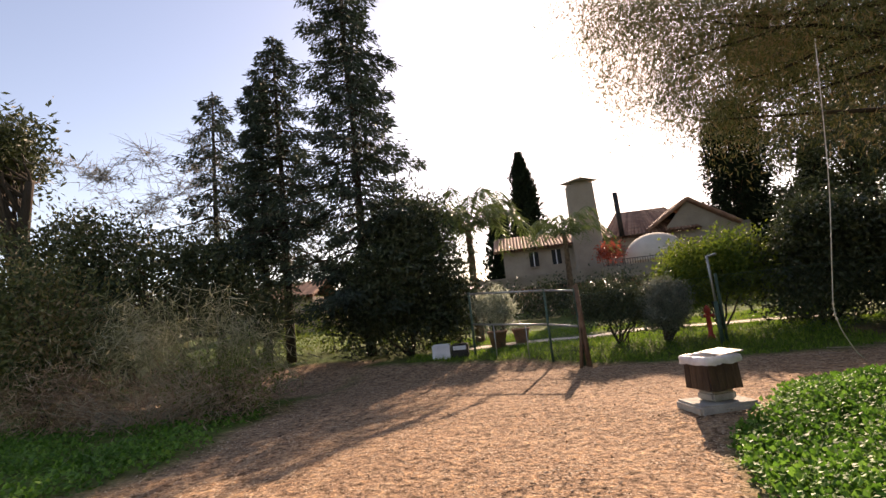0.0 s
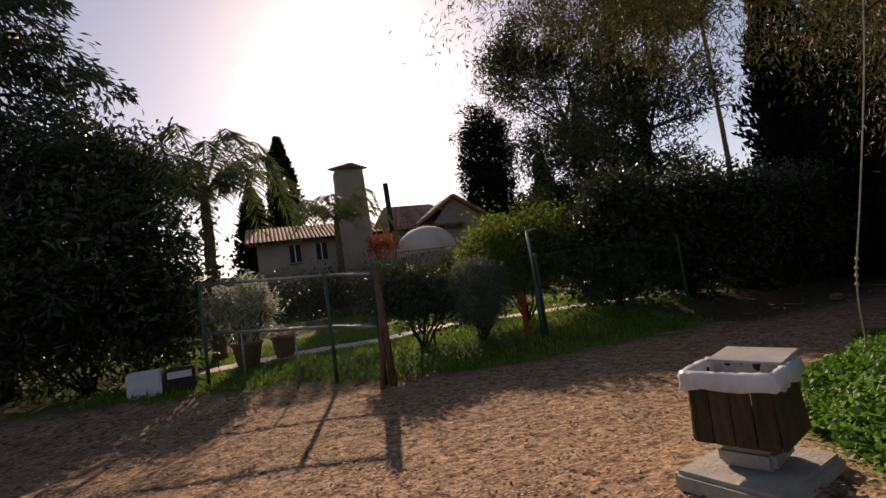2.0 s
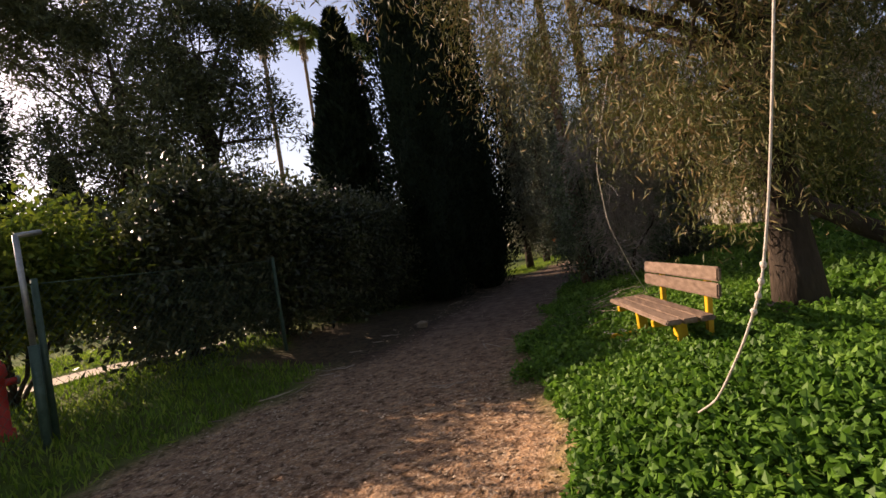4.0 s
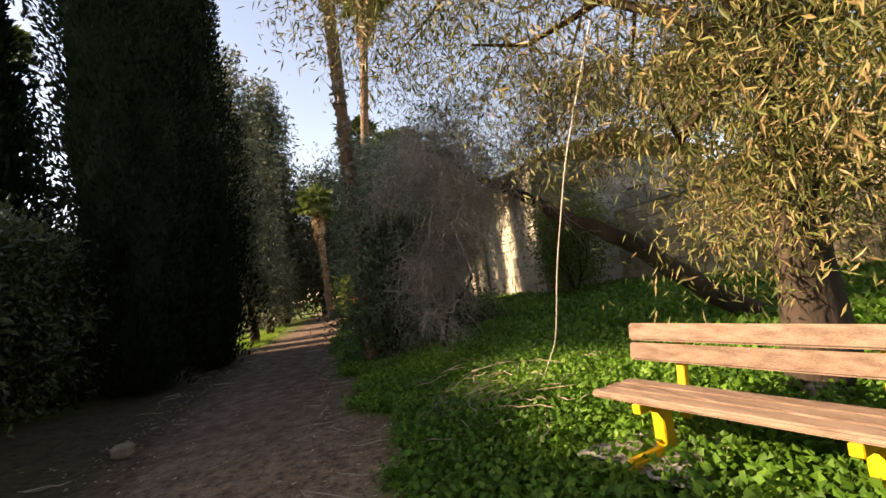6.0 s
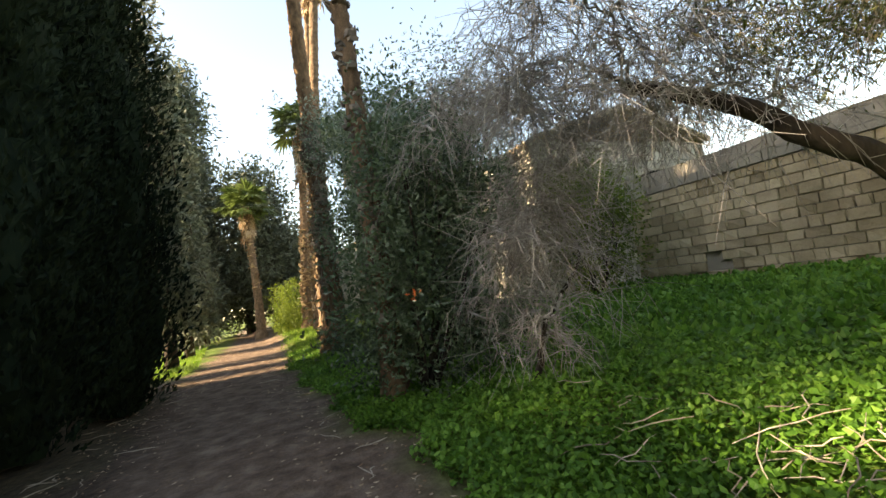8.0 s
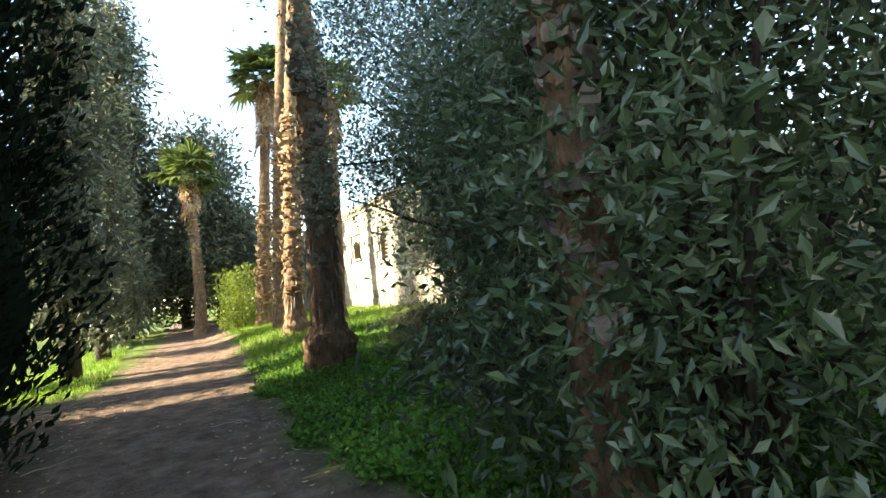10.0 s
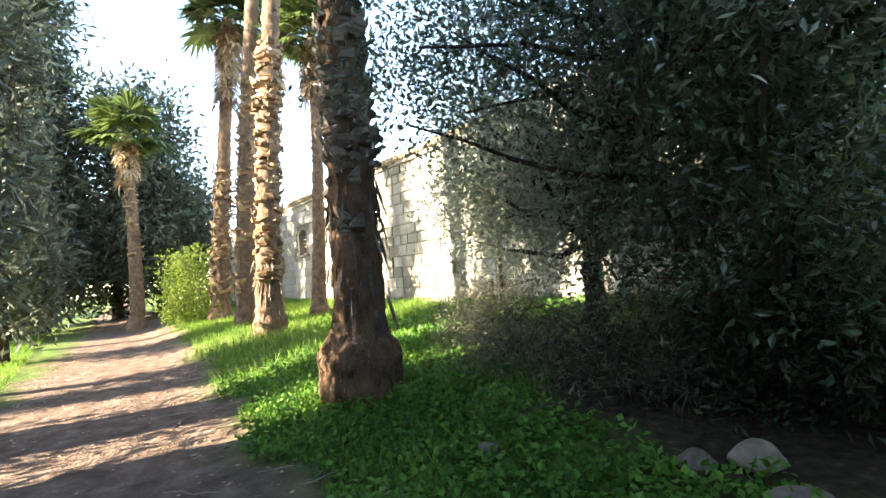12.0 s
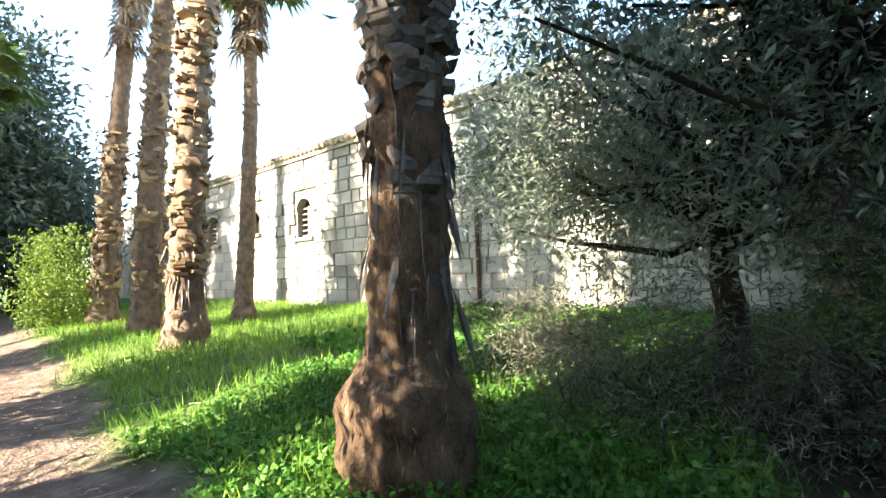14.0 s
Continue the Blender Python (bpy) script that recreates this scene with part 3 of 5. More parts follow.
def feather_palm(x, y, h, seed, label, crown_r=2.2, fronds=18, r=.14, z=None):
    """A feather palm with arching fronds of fine drooping leaflets."""
    rng = rng_of(seed)
    z0 = float(hgt(x, y)) if z is None else z
    root = thing("feather_palm", (x, y, z0), label, "palm tree")
    V, F = tube(wiggle((0, 0, -.1), (0, 0, h), 24, .01, rng), np.linspace(r * 1.3, r * .8, 24) * (1 + .08 * np.where(np.arange(24) % 2, 1, -1)), 12)
    mesh_np("trunk", V, F, M_PALMBARK, root, True)
    ribs, lv = [], []
    for k in range(fronds):
        a = k * 2.4 + rng.normal() * .15
        e0 = rng.uniform(.5, 1.35)
        s = np.linspace(0, 1, 12)
        L = crown_r * rng.uniform(.85, 1.15)
        hor = L * (np.sin(s * 1.3) * np.cos(e0 * .75))
        ver = L * (np.sin(e0) * s * 1.15 - .95 * s ** 2.8)
        p = np.stack([np.cos(a) * hor, np.sin(a) * hor, h + ver], -1)
        ribs.append(tube(p, np.linspace(.025, .006, 12), 4, cap=False))
        m = 110
        u = np.repeat(np.linspace(.12, 1, m // 2), 2)
        q = np.stack([np.interp(u, s, p[:, c]) for c in range(3)], -1)
        sg = np.tile([1, -1], m // 2)[:, None]
        side = np.array([-np.sin(a), np.cos(a), 0])
        fw = np.array([np.cos(a), np.sin(a), 0])
        lv.append(leaves(q, .55, .035, rng, side * sg * .8 + fw * .5 + np.array([0, 0, -.75]), .18, fold=.1))
    V, F = join(ribs)
    mesh_np("ribs", V, F, M_PALMLEAF, root)
    V, F = join(lv)
    mesh_np("fronds", V, F, M_PALMLEAF, root)
    return root


def twig_tree(name, root_at, trunk_pts, trunk_r, targets, seed, label, twigs=7, droop=1.2, length=1.4, mat_=None, thick=1.0):
    """A leafless tree: bent trunk, boughs to the targets, and hanging twigs."""
    rng = rng_of(seed)
    root = thing(name, root_at, label, "tree")
    tp = np.asarray(trunk_pts, float) - np.asarray(root_at)
    n = 24
    s = np.linspace(0, 1, len(tp))
    u = np.linspace(0, 1, n)
    p = np.stack([np.interp(u, s, tp[:, c]) for c in range(3)], -1)
    p += np.cumsum(rng.normal(size=p.shape) * .022, 0)
    p[0] = tp[0]
    V, F = tube(p, np.linspace(trunk_r, trunk_r * .35, n), 10)
    mesh_np("trunk", V, F, M_BARKDARK, root, True)
    boughs, tw = [], []
    nodes, size_ = p[n // 2:], np.linspace(trunk_r * .7, trunk_r * .4, n - n // 2)
    goals = np.array([np.asarray(t, float) - np.asarray(root_at) for t in targets])
    for t in goals[np.argsort(np.linalg.norm(goals - p[-1], axis=1))]:
        gap = np.linalg.norm(nodes - t, axis=1)
        k = int(np.argmin(gap + .25 * rng.uniform(0, 1, len(gap))))
        r0 = max(.012, min(size_[k] * .75, (.014 + .034 * gap[k]) * thick))
        w = wiggle(nodes[k], t, 12, .045, rng, sag=-.1 * gap[k])
        rad = np.linspace(r0, .006, 12)
        boughs.append(tube(w, rad, 5, cap=False))
        nodes, size_ = np.concatenate([nodes, w[2:]]), np.concatenate([size_, rad[2:]])
        for _ in range(twigs):
            j = rng.integers(3, 12)
            L = length * rng.uniform(.5, 1.2)
            a = rng.uniform(0, 2 * np.pi)
            q = np.linspace(0, 1, 6)[:, None]
            d = np.array([np.cos(a), np.sin(a), .35])
            pt = w[j] + d * L * .55 * q + np.array([0, 0, -1]) * droop * L * q ** 2 + np.cumsum(rng.normal(size=(6, 3)) * .05, 0)
            tw.append(tube(pt, np.linspace(.0055, .002, 6) * thick, 3, cap=False))
            for _ in range(5):
                i = rng.integers(1, 5)
                d2 = d * .5 + rng.normal(size=3) * .5 + np.array([0, 0, -.5 * droop])
                l2 = L * rng.uniform(.2, .45)
                tw.append(tube(pt[i] + np.linspace(0, 1, 3)[:, None] * d2 * l2 + rng.normal(size=(3, 3)) * .02 * np.linspace(0, 1, 3)[:, None], np.array([.004, .003, .0016]) * thick, 3, cap=False))
    V, F = join(boughs)
    tagged(mesh_np("boughs", V, F, mat_ or M_TWIG, root, True), kind="stuff")
    V, F = join(tw)
    tagged(mesh_np("twigs", V, F, mat_ or M_TWIG, root), kind="stuff")
    return root


# clearing: conifers
spruce(-6.5, 14.2, 19.0, 3.3, 11, "tall dark conifer with drooping boughs at the clearing's edge", .1, 170, .24)
spruce(-9.7, 14.3, 13.4, 2.3, 12, "slender dark conifer with a bare lower trunk", .3, 85)
spruce(-10.8, 14.6, 11.9, 1.8, 13, "slender dark conifer with thin lower trunk", .32, 75)
spruce(-13.5, 15.7, 12.2, 3.0, 14, "blue-green conifer with open level boughs", .2, 62)
# far cypresses and pines behind the house and hedge
cypress(1.0, 57.0, 17.5, 1.9, 21, 9000, .5, label="far slim cypress behind the house", z=3.5)
cypress(-2.0, 40.0, 9.0, 1.3, 20, 5000, .4, label="cypress behind the house corner", z=2.0)
broad_tree("umbrella_cypress", 20.2, 44.0, 9.0, .35, [(0, 0, 8, 2.6, 2.6, 4.0), (0, 0, 12.5, 2.7, 2.7, 4.6), (.6, 0, 5, 1.8, 1.8, 2.5)], 1100, 30, .3, .3, .14, M_CYPRESS, 22, "broad rounded dark tree behind the house roof", z=2.0, bark=M_BARKDARK)
cypress(26.5, 44.0, 12.0, 1.4, 23, 5000, .45, label="small far cypress beyond the hedge", z=2.0)
broad_tree("pine_tree", 23.0, 39.0, 5.0, .25, [(0, 0, 6.0, 2.8, 2.4, 1.8), (2, 0, 5, 2, 2, 1.6)], 300, 22, .45, .4, .16, M_PINE, 24, "low olive-green pine beyond the garden", z=1.5)
broad_tree("pine_tree", 21.4, 30.4, 14.0, .5, [(-2.67, 1.72, 15.05, 3.1, 2.67, 2.15), (-0.86, 0.86, 18.15, 3.44, 3.1, 2.41), (2.06, -1.12, 13.5, 3.1, 2.75, 3.01), (-1.89, 1.12, 10.15, 3.01, 2.67, 2.32), (-4.04, 2.24, 17.37, 2.06, 1.89, 1.55), (1.12, 0.0, 8.43, 2.67, 2.41, 2.41), (-0.43, 0.6, 5.33, 2.67, 2.41, 2.24)], 470, 80, .46, .38, .1, M_PINE, 25, "large dark pine with layered shaggy boughs", limbs=5, z=1.0, bark=M_BARKDARK)
broad_tree("pine_tree", 19.2, 22.1, 12.2, .4, [(0.0, 0.0, 12.73, 2.49, 2.49, 2.41), (-1.12, 0.69, 8.26, 2.41, 2.24, 2.75), (1.03, 0.34, 16.17, 2.06, 2.06, 2.24), (0.52, 0.0, 4.73, 2.41, 2.24, 2.41), (2.06, -1.38, 9.89, 1.89, 1.72, 1.89), (2.41, -1.55, 14.28, 1.72, 1.63, 1.55)], 400, 80, .38, .32, .085, M_PINE, 26, "dark pine with an open crown", limbs=5, z=1.0, bark=M_BARKDARK)
cypress(45.0, 31.0, 19.0, 2.1, 27, 9000, .5, label="far pointed cypress between palms", z=1.0)
cypress(20.6, 15.2, 13.5, 1.5, 28, 10000, .32, label="tall dark cypress behind the row")
for k, (px, py, ph) in enumerate(((52.0, 36.8, 31.5), (55.3, 31.0, 28.5), (41.0, 34.5, 27.0))):
    fan_palm(px, py, ph, .38, 30 + k, "very tall slender fan palm far beyond the trees", lean=(.6, .3), crown_r=2.6, skirt=2.2, tufts=34, z=0.5)
# the cypress row along the track; the last two slim ones are added to shade it
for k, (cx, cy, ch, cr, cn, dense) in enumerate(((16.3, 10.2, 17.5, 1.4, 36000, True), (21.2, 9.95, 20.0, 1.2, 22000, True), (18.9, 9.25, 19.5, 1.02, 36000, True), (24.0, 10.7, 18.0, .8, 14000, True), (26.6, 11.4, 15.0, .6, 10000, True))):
    cypress(cx, cy, ch, cr, 40 + k, cn, .15, core=dense, label="tall dense dark cypress lining and shading the earth track")
broad_tree("grey_conifer", 47.0, 8.6, 17.0, .35, [(0, 0, 5, 2.6, 2.2, 4), (0, 0, 10.5, 2.3, 2, 4), (.2, 0, 15.5, 1.7, 1.5, 3.6), (-.2, 0, 19, .9, .9, 2.2)], 800, 28, .5, .45, .15, M_GREYPINE, 46, "tall wispy grey-green conifer past the row", bark=M_BARKDARK)
broad_tree("pine_tree", 43.5, 9.6, 8.0, .25, [(0, 0, 4, 2.4, 2, 3.2), (.6, 0, 8, 2.2, 1.8, 3.0), (-1, 0, 2.4, 1.8, 1.6, 2)], 600, 26, .45, .34, .13, M_GREYPINE, 47, "shaggy olive-green tree beside the track", bark=M_BARKDARK)
broad_tree("pine_tree", 46.0, 3.4, 10.0, .3, [(0, 0, 5, 3, 2.6, 3.4), (0, 1, 9.6, 2.6, 2.4, 2.8), (2, -1, 4, 2.6, 2.4, 2.6)], 700, 26, .5, .4, .15, M_GREYPINE, 48, "blue-green tree behind the short palm", bark=M_BARKDARK)
broad_tree("pine_tree", 54.0, 5.0, 8.0, .3, [(0, 0, 4.5, 3.4, 3, 3.8), (0, 3, 6, 3.2, 3, 3.6), (0, 7, 5, 3, 3, 4)], 700, 26, .6, .45, .17, M_PINE, 49, "dark trees closing the end of the track", bark=M_BARKDARK)
broad_tree("grey_conifer", 27.4, 9.0, 12.5, .18, [(0, 0, 3.0, 1.3, 1.1, 1.6), (.2, .1, 6.0, 1.2, 1.0, 1.8), (-.1, 0, 9.0, 1.1, .9, 1.8), (.1, 0, 12.0, .8, .7, 1.8)], 300, 30, .26, .3, .1, M_GREYPINE, 51, "airy grey-green conifer at the end of the cypress row", bark=M_BARKDARK)
broad_tree("grey_conifer", 32.4, 8.7, 11.5, .18, [(0, 0, 2.4, 1.3, 1.1, 1.6), (.2, .1, 5.2, 1.2, 1.0, 1.8), (-.1, 0, 8.2, 1.0, .9, 1.6), (.1, 0, 11, .7, .6, 1.5)], 280, 30, .26, .3, .1, M_GREYPINE, 52, "pale olive conifer standing along the far track", bark=M_BARKDARK)
# fan palms of the avenue
fan_palm(21.15, 4.6, 14.5, .31, 60, "dark fan palm trunk with ragged old leaf bases in grass", lean=(-.4, -.1), boots=((.0, .75, 260, .1), (.5, 1.7, 90, .12), (2.5, 3.3, 110, .3), (3.3, 6.2, 150, .28), (1.6, 2.5, 16, .3), (4.9, 5.6, 46, .4)), bark=M_PALMDARK, flare=1.55, flare_h=.5, z=.3, strips=55)
fan_palm(28.2, 3.4, 17.0, .34, 61, "sunlit brown fan palm trunk with peeling leaf bases", lean=(-.5, -1.4), boots=((1.2, 7.5, 320, .3), (5.5, 7.0, 70, .42)), flare=1.25, flare_h=.5, strips=60)
fan_palm(31.2, 3.05, 18.0, .34, 62, "grey-brown fan palm trunk with shaggy leaf bases", lean=(-.3, -1.35), boots=((1.0, 7.5, 280, .28),), flare=1.2, strips=40)
fan_palm(34.7, 3.0, 11.3, .34, 63, "slender leaning fan palm with rough collar", lean=(-.1, -.7), boots=((.9, 5.6, 220, .32),), flare=1.3, strips=40, crown_r=1.7, skirt=2.4)
fan_palm(30.6, 1.0, 9.2, .24, 64, "thin pale fan palm close to the stone building", lean=(0, -.3), boots=((5, 9, 24, .2),), flare=1.3, skirt=1.5)
fan_palm(40.2, 5.15, 8.4, .3, 65, "short fan palm with a feathery crown at the track's end", boots=((3, 8, 90, .3),), flare=1.3, crown_r=1.7, skirt=1.4)
fan_palm(14.3, 5.34, 13.0, .17, 66, "grey fan palm trunk rising out of a bush", boots=((1.2, 6.2, 150, .2),), flare=1.3, bark=M_PALMDARK)

# big spreading tree over the bench
broad_tree("spreading_tree", 6.75, 2.75, 6.0, .22,
           [(-1.2, 1.6, 5.6, 3.6, 3.0, 2.6), (-3.6, 2.6, 6.0, 2.6, 2.2, 2.3), (.8, .6, 4.2, 2.6, 2.0, 2.2), (-.3, -1.6, 4.6, 3.2, 2.4, 2.8), (.2, .3, 2.6, 1.3, 1.1, 1.2), (2.2, 2.0, 5.0, 2.2, 1.8, 1.6), (-.6, 0, 8.6, 3.2, 2.8, 2.0), (.2, -.6, 1.6, .9, .8, .8), (-.9, .6, 2.7, .9, .8, .9), (-.6, .4, 1.8, .7, .6, .6), (-1.3, .9, 2.2, .8, .7, .6), (-3.3, 2.2, 5.2, 2.0, 1.8, 1.8), (-4.2, 2.6, 7.0, 2.0, 1.8, 1.6), (3.4, -1.4, 3.7, 2.2, 1.5, 1.2), (1.6, -1.9, 3.4, 1.8, 1.4, 1.4), (-3.0, -1.5, 6.4, 2.4, 2.4, 2.0), (.1, .2, 1.5, .8, .8, .7), (-.3, -.3, 2.2, .9, .9, .8), (-4.9, 3.2, 6.0, 1.5, 1.4, 1.4), (-4.2, 3.4, 7.4, 1.8, 1.6, 1.4), (-3.6, 3.0, 4.9, 1.4, 1.3, 1.0)],
           2900, 84, .22, .1, .016, M_JUNIPER, 70, "large spreading evergreen tree with hanging foliage over a bench", bias=(0, 0, -.9), limbs=20, low=.75, bark=M_BARKDARK)
# leaning leafless tree
TT = rng_of(71)
targets = [(TT.uniform(11.8, 12.8), TT.uniform(3.5, 4.5), TT.uniform(1.3, 2.6)) for _ in range(18)] + [(TT.uniform(11.5, 14.8), TT.uniform(3.6, 5.1), TT.uniform(2.9, 4.6)) for _ in range(22)] + [(TT.uniform(10.2, 13.4), TT.uniform(1.8, 4.6), TT.uniform(2.6, 4.9)) for _ in range(40)] + [(TT.uniform(8.6, 11.4), TT.uniform(.2, 3.5), TT.uniform(2.7, 4.8)) for _ in range(34)]
twig_tree("leaning_tree", (9.5, -.1, float(hgt(9.5, -.1))), [(9.5, -.1, .3), (9.55, 1.0, .95), (9.75, 2.0, 1.7), (9.95, 2.6, 2.1), (10.4, 3.2, 2.6), (11.2, 3.6, 3.1)], .17, targets, 72, "leaning leafless tree with drooping grey twigs over the bank", twigs=17, droop=.85, length=1.15)
twig_tree("dead_bough", (12.6, 4.25, float(hgt(12.6, 4.25))), [(12.6, 4.25, .1), (12.4, 4.1, .8), (12.1, 3.6, 1.7)], .05, [(TT.uniform(11.4, 13.2), TT.uniform(3.6, 4.8), TT.uniform(.5, 1.5)) for _ in range(10)], 73, "pale dead bough hanging to the ground", twigs=8, droop=.9, length=.8)
broad_tree("pine_tree", 10.5, -5.6, 3.0, .14, [(0, 0, 2.6, 2.6, 1.2, 1.4), (-3, .3, 2.8, 2.4, 1.2, 1.3), (3.2, .2, 2.2, 1.8, 1.0, 1.1)], 420, 40, .3, .14, .04, M_JUNIPER, 74, "yellow-green tree above the stone terrace wall", bias=(0, 0, -.7), z=3.95)
# flowering glossy bush and olive by the palms
shrub("oleander_bush", 13.9, 5.0, [(0, 0, 1.3, 1.1, .95, 1.2), (.9, -.1, 1.0, 1.0, .9, 1.0), (-.1, -.1, 2.6, 1.0, .9, 1.1), (1.3, -.3, 2.4, 1.1, .9, 1.3),  (.5, -.4, 3.7, 1.0, .9, 1.0), (-.3, -.9, 1.2, .9, .8, 1.1), (.1, -1.1, 2.5, 1.0, .8, 1.0)], 900, 32, .17, .09, .04, M_GLOSSY, 80, "dense dark glossy bush with an orange flower", stems=14, shell=.35)
shrub("dark_bush", 17.6, 2.9, [(-.6, .2, 1.5, 1.1, .8, 1.2), (.3, -.2, 1.1, .9, .8, .9), (-.3, .5, 2.8, 1.1, .8, .9)], 520, 32, .2, .085, .038, M_GLOSSY, 81, "dark shaded bush behind the flowering bush", stems=8)
broad_tree("olive_tree", 19.6, 2.2, 3.0, .15, [(.2, 0, 3.6, 2.0, 1.6, 1.2), (-1.6, .4, 3.2, 1.9, 1.5, 1.3), (1.3, -.6, 2.9, 1.4, 1.3, 1.0), (-.2, -.4, 2.2, 2.2, 1.4, .8), (-2.6, 1.0, 4.2, 1.6, 1.6, 1.1), (.9, -.4, 1.9, 1.6, 1.0, .7), (2.2, -.8, 2.6, 1.3, 1.0, .9), (-.8, .2, 1.7, 1.4, .9, .6)], 1700, 38, .2, .1, .028, M_OLIVE, 82, "grey-green olive tree with dense fine foliage", limbs=16, bark=M_BARKDARK, low=1.0)
broad_tree("dark_oak", 17.6, 2.2, 3.2, .2, [(0, 0, 4.0, 2.2, 1.8, 1.6), (.8, 1.6, 4.9, 1.6, 1.5, 1.0), (1.9, 1.6, 5.3, 1.4, 1.3, .9), (-.4, 1.4, 3.6, 1.4, 1.0, 1.1), (2.3, 2.3, 3.1, .8, .6, .5), (1.6, 1.6, 3.0, .9, .7, .7), (2.9, 2.0, 3.8, .9, .7, .6), (-1.5, 1.0, 4.6, 1.5, 1.3, 1.1)], 850, 34, .24, .075, .036, M_OAK, 83, "dark broadleaf tree hanging over the verge", limbs=7, bark=M_BARKDARK, low=1.4)
bt = rng_of(184)
twig_tree("fallen_bough", (18.6, 2.6, float(hgt(18.6, 2.6))), [(18.6, 2.6, .2), (18.2, 2.9, .8), (17.8, 3.1, 1.3)], .06, [(bt.uniform(16.9, 19.6), bt.uniform(2.6, 3.8), bt.uniform(.4, 2.2)) for _ in range(22)], 185, "tangle of bare brown boughs under the dark tree", twigs=7, droop=.5, length=.8, mat_=M_BARK)
shrub("low_scrub", 20.2, 2.6, [(0, 0, .5, 1.7, .8, .55), (-1.4, .3, .45, 1.3, .8, .5), (1.2, -.4, .45, .9, .6, .45), (-.4, .7, .25, 1.4, .6, .3)], 620, 34, .17, .09, .011, M_SCRUB, 84, "low dark twiggy scrub under the olive tree", stems=24, trunk_r=.012)
shrub("yellow_bush", 36.5, 3.6, [(0, 0, .9, 1.3, 1.0, 1.0), (-1.2, .2, .7, .9, .7, .7), (.2, 0, 1.9, .9, .8, .9)], 260, 26, .2, .12, .06, M_YELLOWGREEN, 85, "bright yellow-green bush at the foot of palms")
shrub("yellow_green_shrub", 18.0, -2.0, [(0, 0, 1.6, 1.3, 1.2, 1.5), (.5, 0, 3.2, 1.1, 1.0, 1.0), (-.8, .4, 2.6, 1.0, .9, .9)], 420, 28, .25, .12, .05, M_YELLOWGREEN, 87, "yellow-green shrub beside the building's corner", stems=8, shell=.3)
shrub("dark_undergrowth", 17.0, 12.6, [(-3.5, 0, .8, 2.4, .7, .9), (0, 0, .8, 2.6, .7, 1.0), (3.6, -.4, .8, 2.6, .7, .9), (6.4, -1.0, .7, 1.6, .6, .8)], 700, 28, .22, .14, .06, M_HEDGE, 88, "dark undergrowth behind the cypress row", stems=14)
shrub("shade_scrub", 17.2, 2.7, [(0, 0, .35, 1.0, .7, .4), (1.1, .3, .3, .8, .6, .35), (-.9, -.4, .5, .9, .7, .5)], 320, 30, .16, .07, .03, M_HEDGE, 186, "low dark scrub in deep shade under the oak", stems=22, trunk_r=.012)
shrub("arching_twig", 20.35, 3.65, [(0, .1, .5, .1, .1, .1)], 3, 2, .05, .05, .02, M_BROOM, 89, "single thin arching dry twig", "twig", stems=2, trunk_r=.008)
# flowers on the glossy bush
fr = rng_of(86)
for c, g in (((11.95, 5.75, 1.45), "orange trumpet flowers on the glossy bush"),):
    V, F = leaves(np.array(c) + fr.normal(size=(13, 3)) * np.array([.035, .03, .022]), .04, .03, fr, None)
    tagged(mesh_np("orange_flower", V, F, M_ORANGE), g, "flower", kind="stuff")
# clearing: shrubs on the west side
shrub("broom_shrub", -7.9, 7.4, [(0, 0, 1.5, 1.4, 1.2, 1.2), (1.0, -.6, 1.1, 1.1, 1.0, .9), (-1.3, -.4, 1.6, 1.3, 1.1, 1.2), (-2.6, .2, 1.8, 1.2, 1.1, 1.3)], 300, 18, .2, .36, .02, M_BROOM, 90, "brown-green tangled wispy broom shrub in seed", bias=(0, 0, -.7), stems=170, trunk_r=.011, shell=.2, stemm=M_DRYSTEM)
shrub("dry_brush", -8.6, 5.9, [(0, 0, .45, 2.2, .9, .5), (1.4, .3, .35, 1.2, .8, .4), (-2.2, 0, .6, 1.6, .9, .6)], 300, 22, .22, .26, .016, M_DRY, 91, "heap of dry brown brushwood beside the track", stems=150, trunk_r=.01, stemm=M_DRYSTEM)
shrub("thorn_shrub", -6.9, 6.4, [(0, 0, .7, 1.0, .8, .7), (-.9, .3, .6, .9, .7, .6)], 170, 18, .18, .08, .03, M_YELLOWGREEN, 92, "thin grey-green thorny shrub over dry brush", stems=26, trunk_r=.012)
broad_tree("wild_tree", -12.6, 7.2, 2.4, .12, [(0, 0, 2.0, 1.8, 1.6, 1.5), (.8, -.5, 1.2, 1.3, 1.2, 1.0), (-1, 0, 3.2, 1.4, 1.3, 1.0)], 500, 32, .24, .12, .06, M_JUNIPER, 93, "leafy wild tree with yellowing leaves", limbs=10)
broad_tree("wild_tree", -13.2, 11.5, 3.0, .12, [(0, 0, 3.4, 2.2, 1.6, 1.7), (2.0, 0, 3.0, 1.6, 1.3, 1.5), (-2, 0, 4.4, 1.9, 1.5, 1.6), (3.4, .5, 2.2, 1.2, 1.1, 1.2), (-3.6, 0, 4.6, 1.8, 1.5, 1.6), (-4.0, 0, 2.2, 1.8, 1.5, 1.5)], 760, 26, .3, .2, .09, M_PINE, 94, "tangled olive-green thicket behind the shrubs", limbs=14)
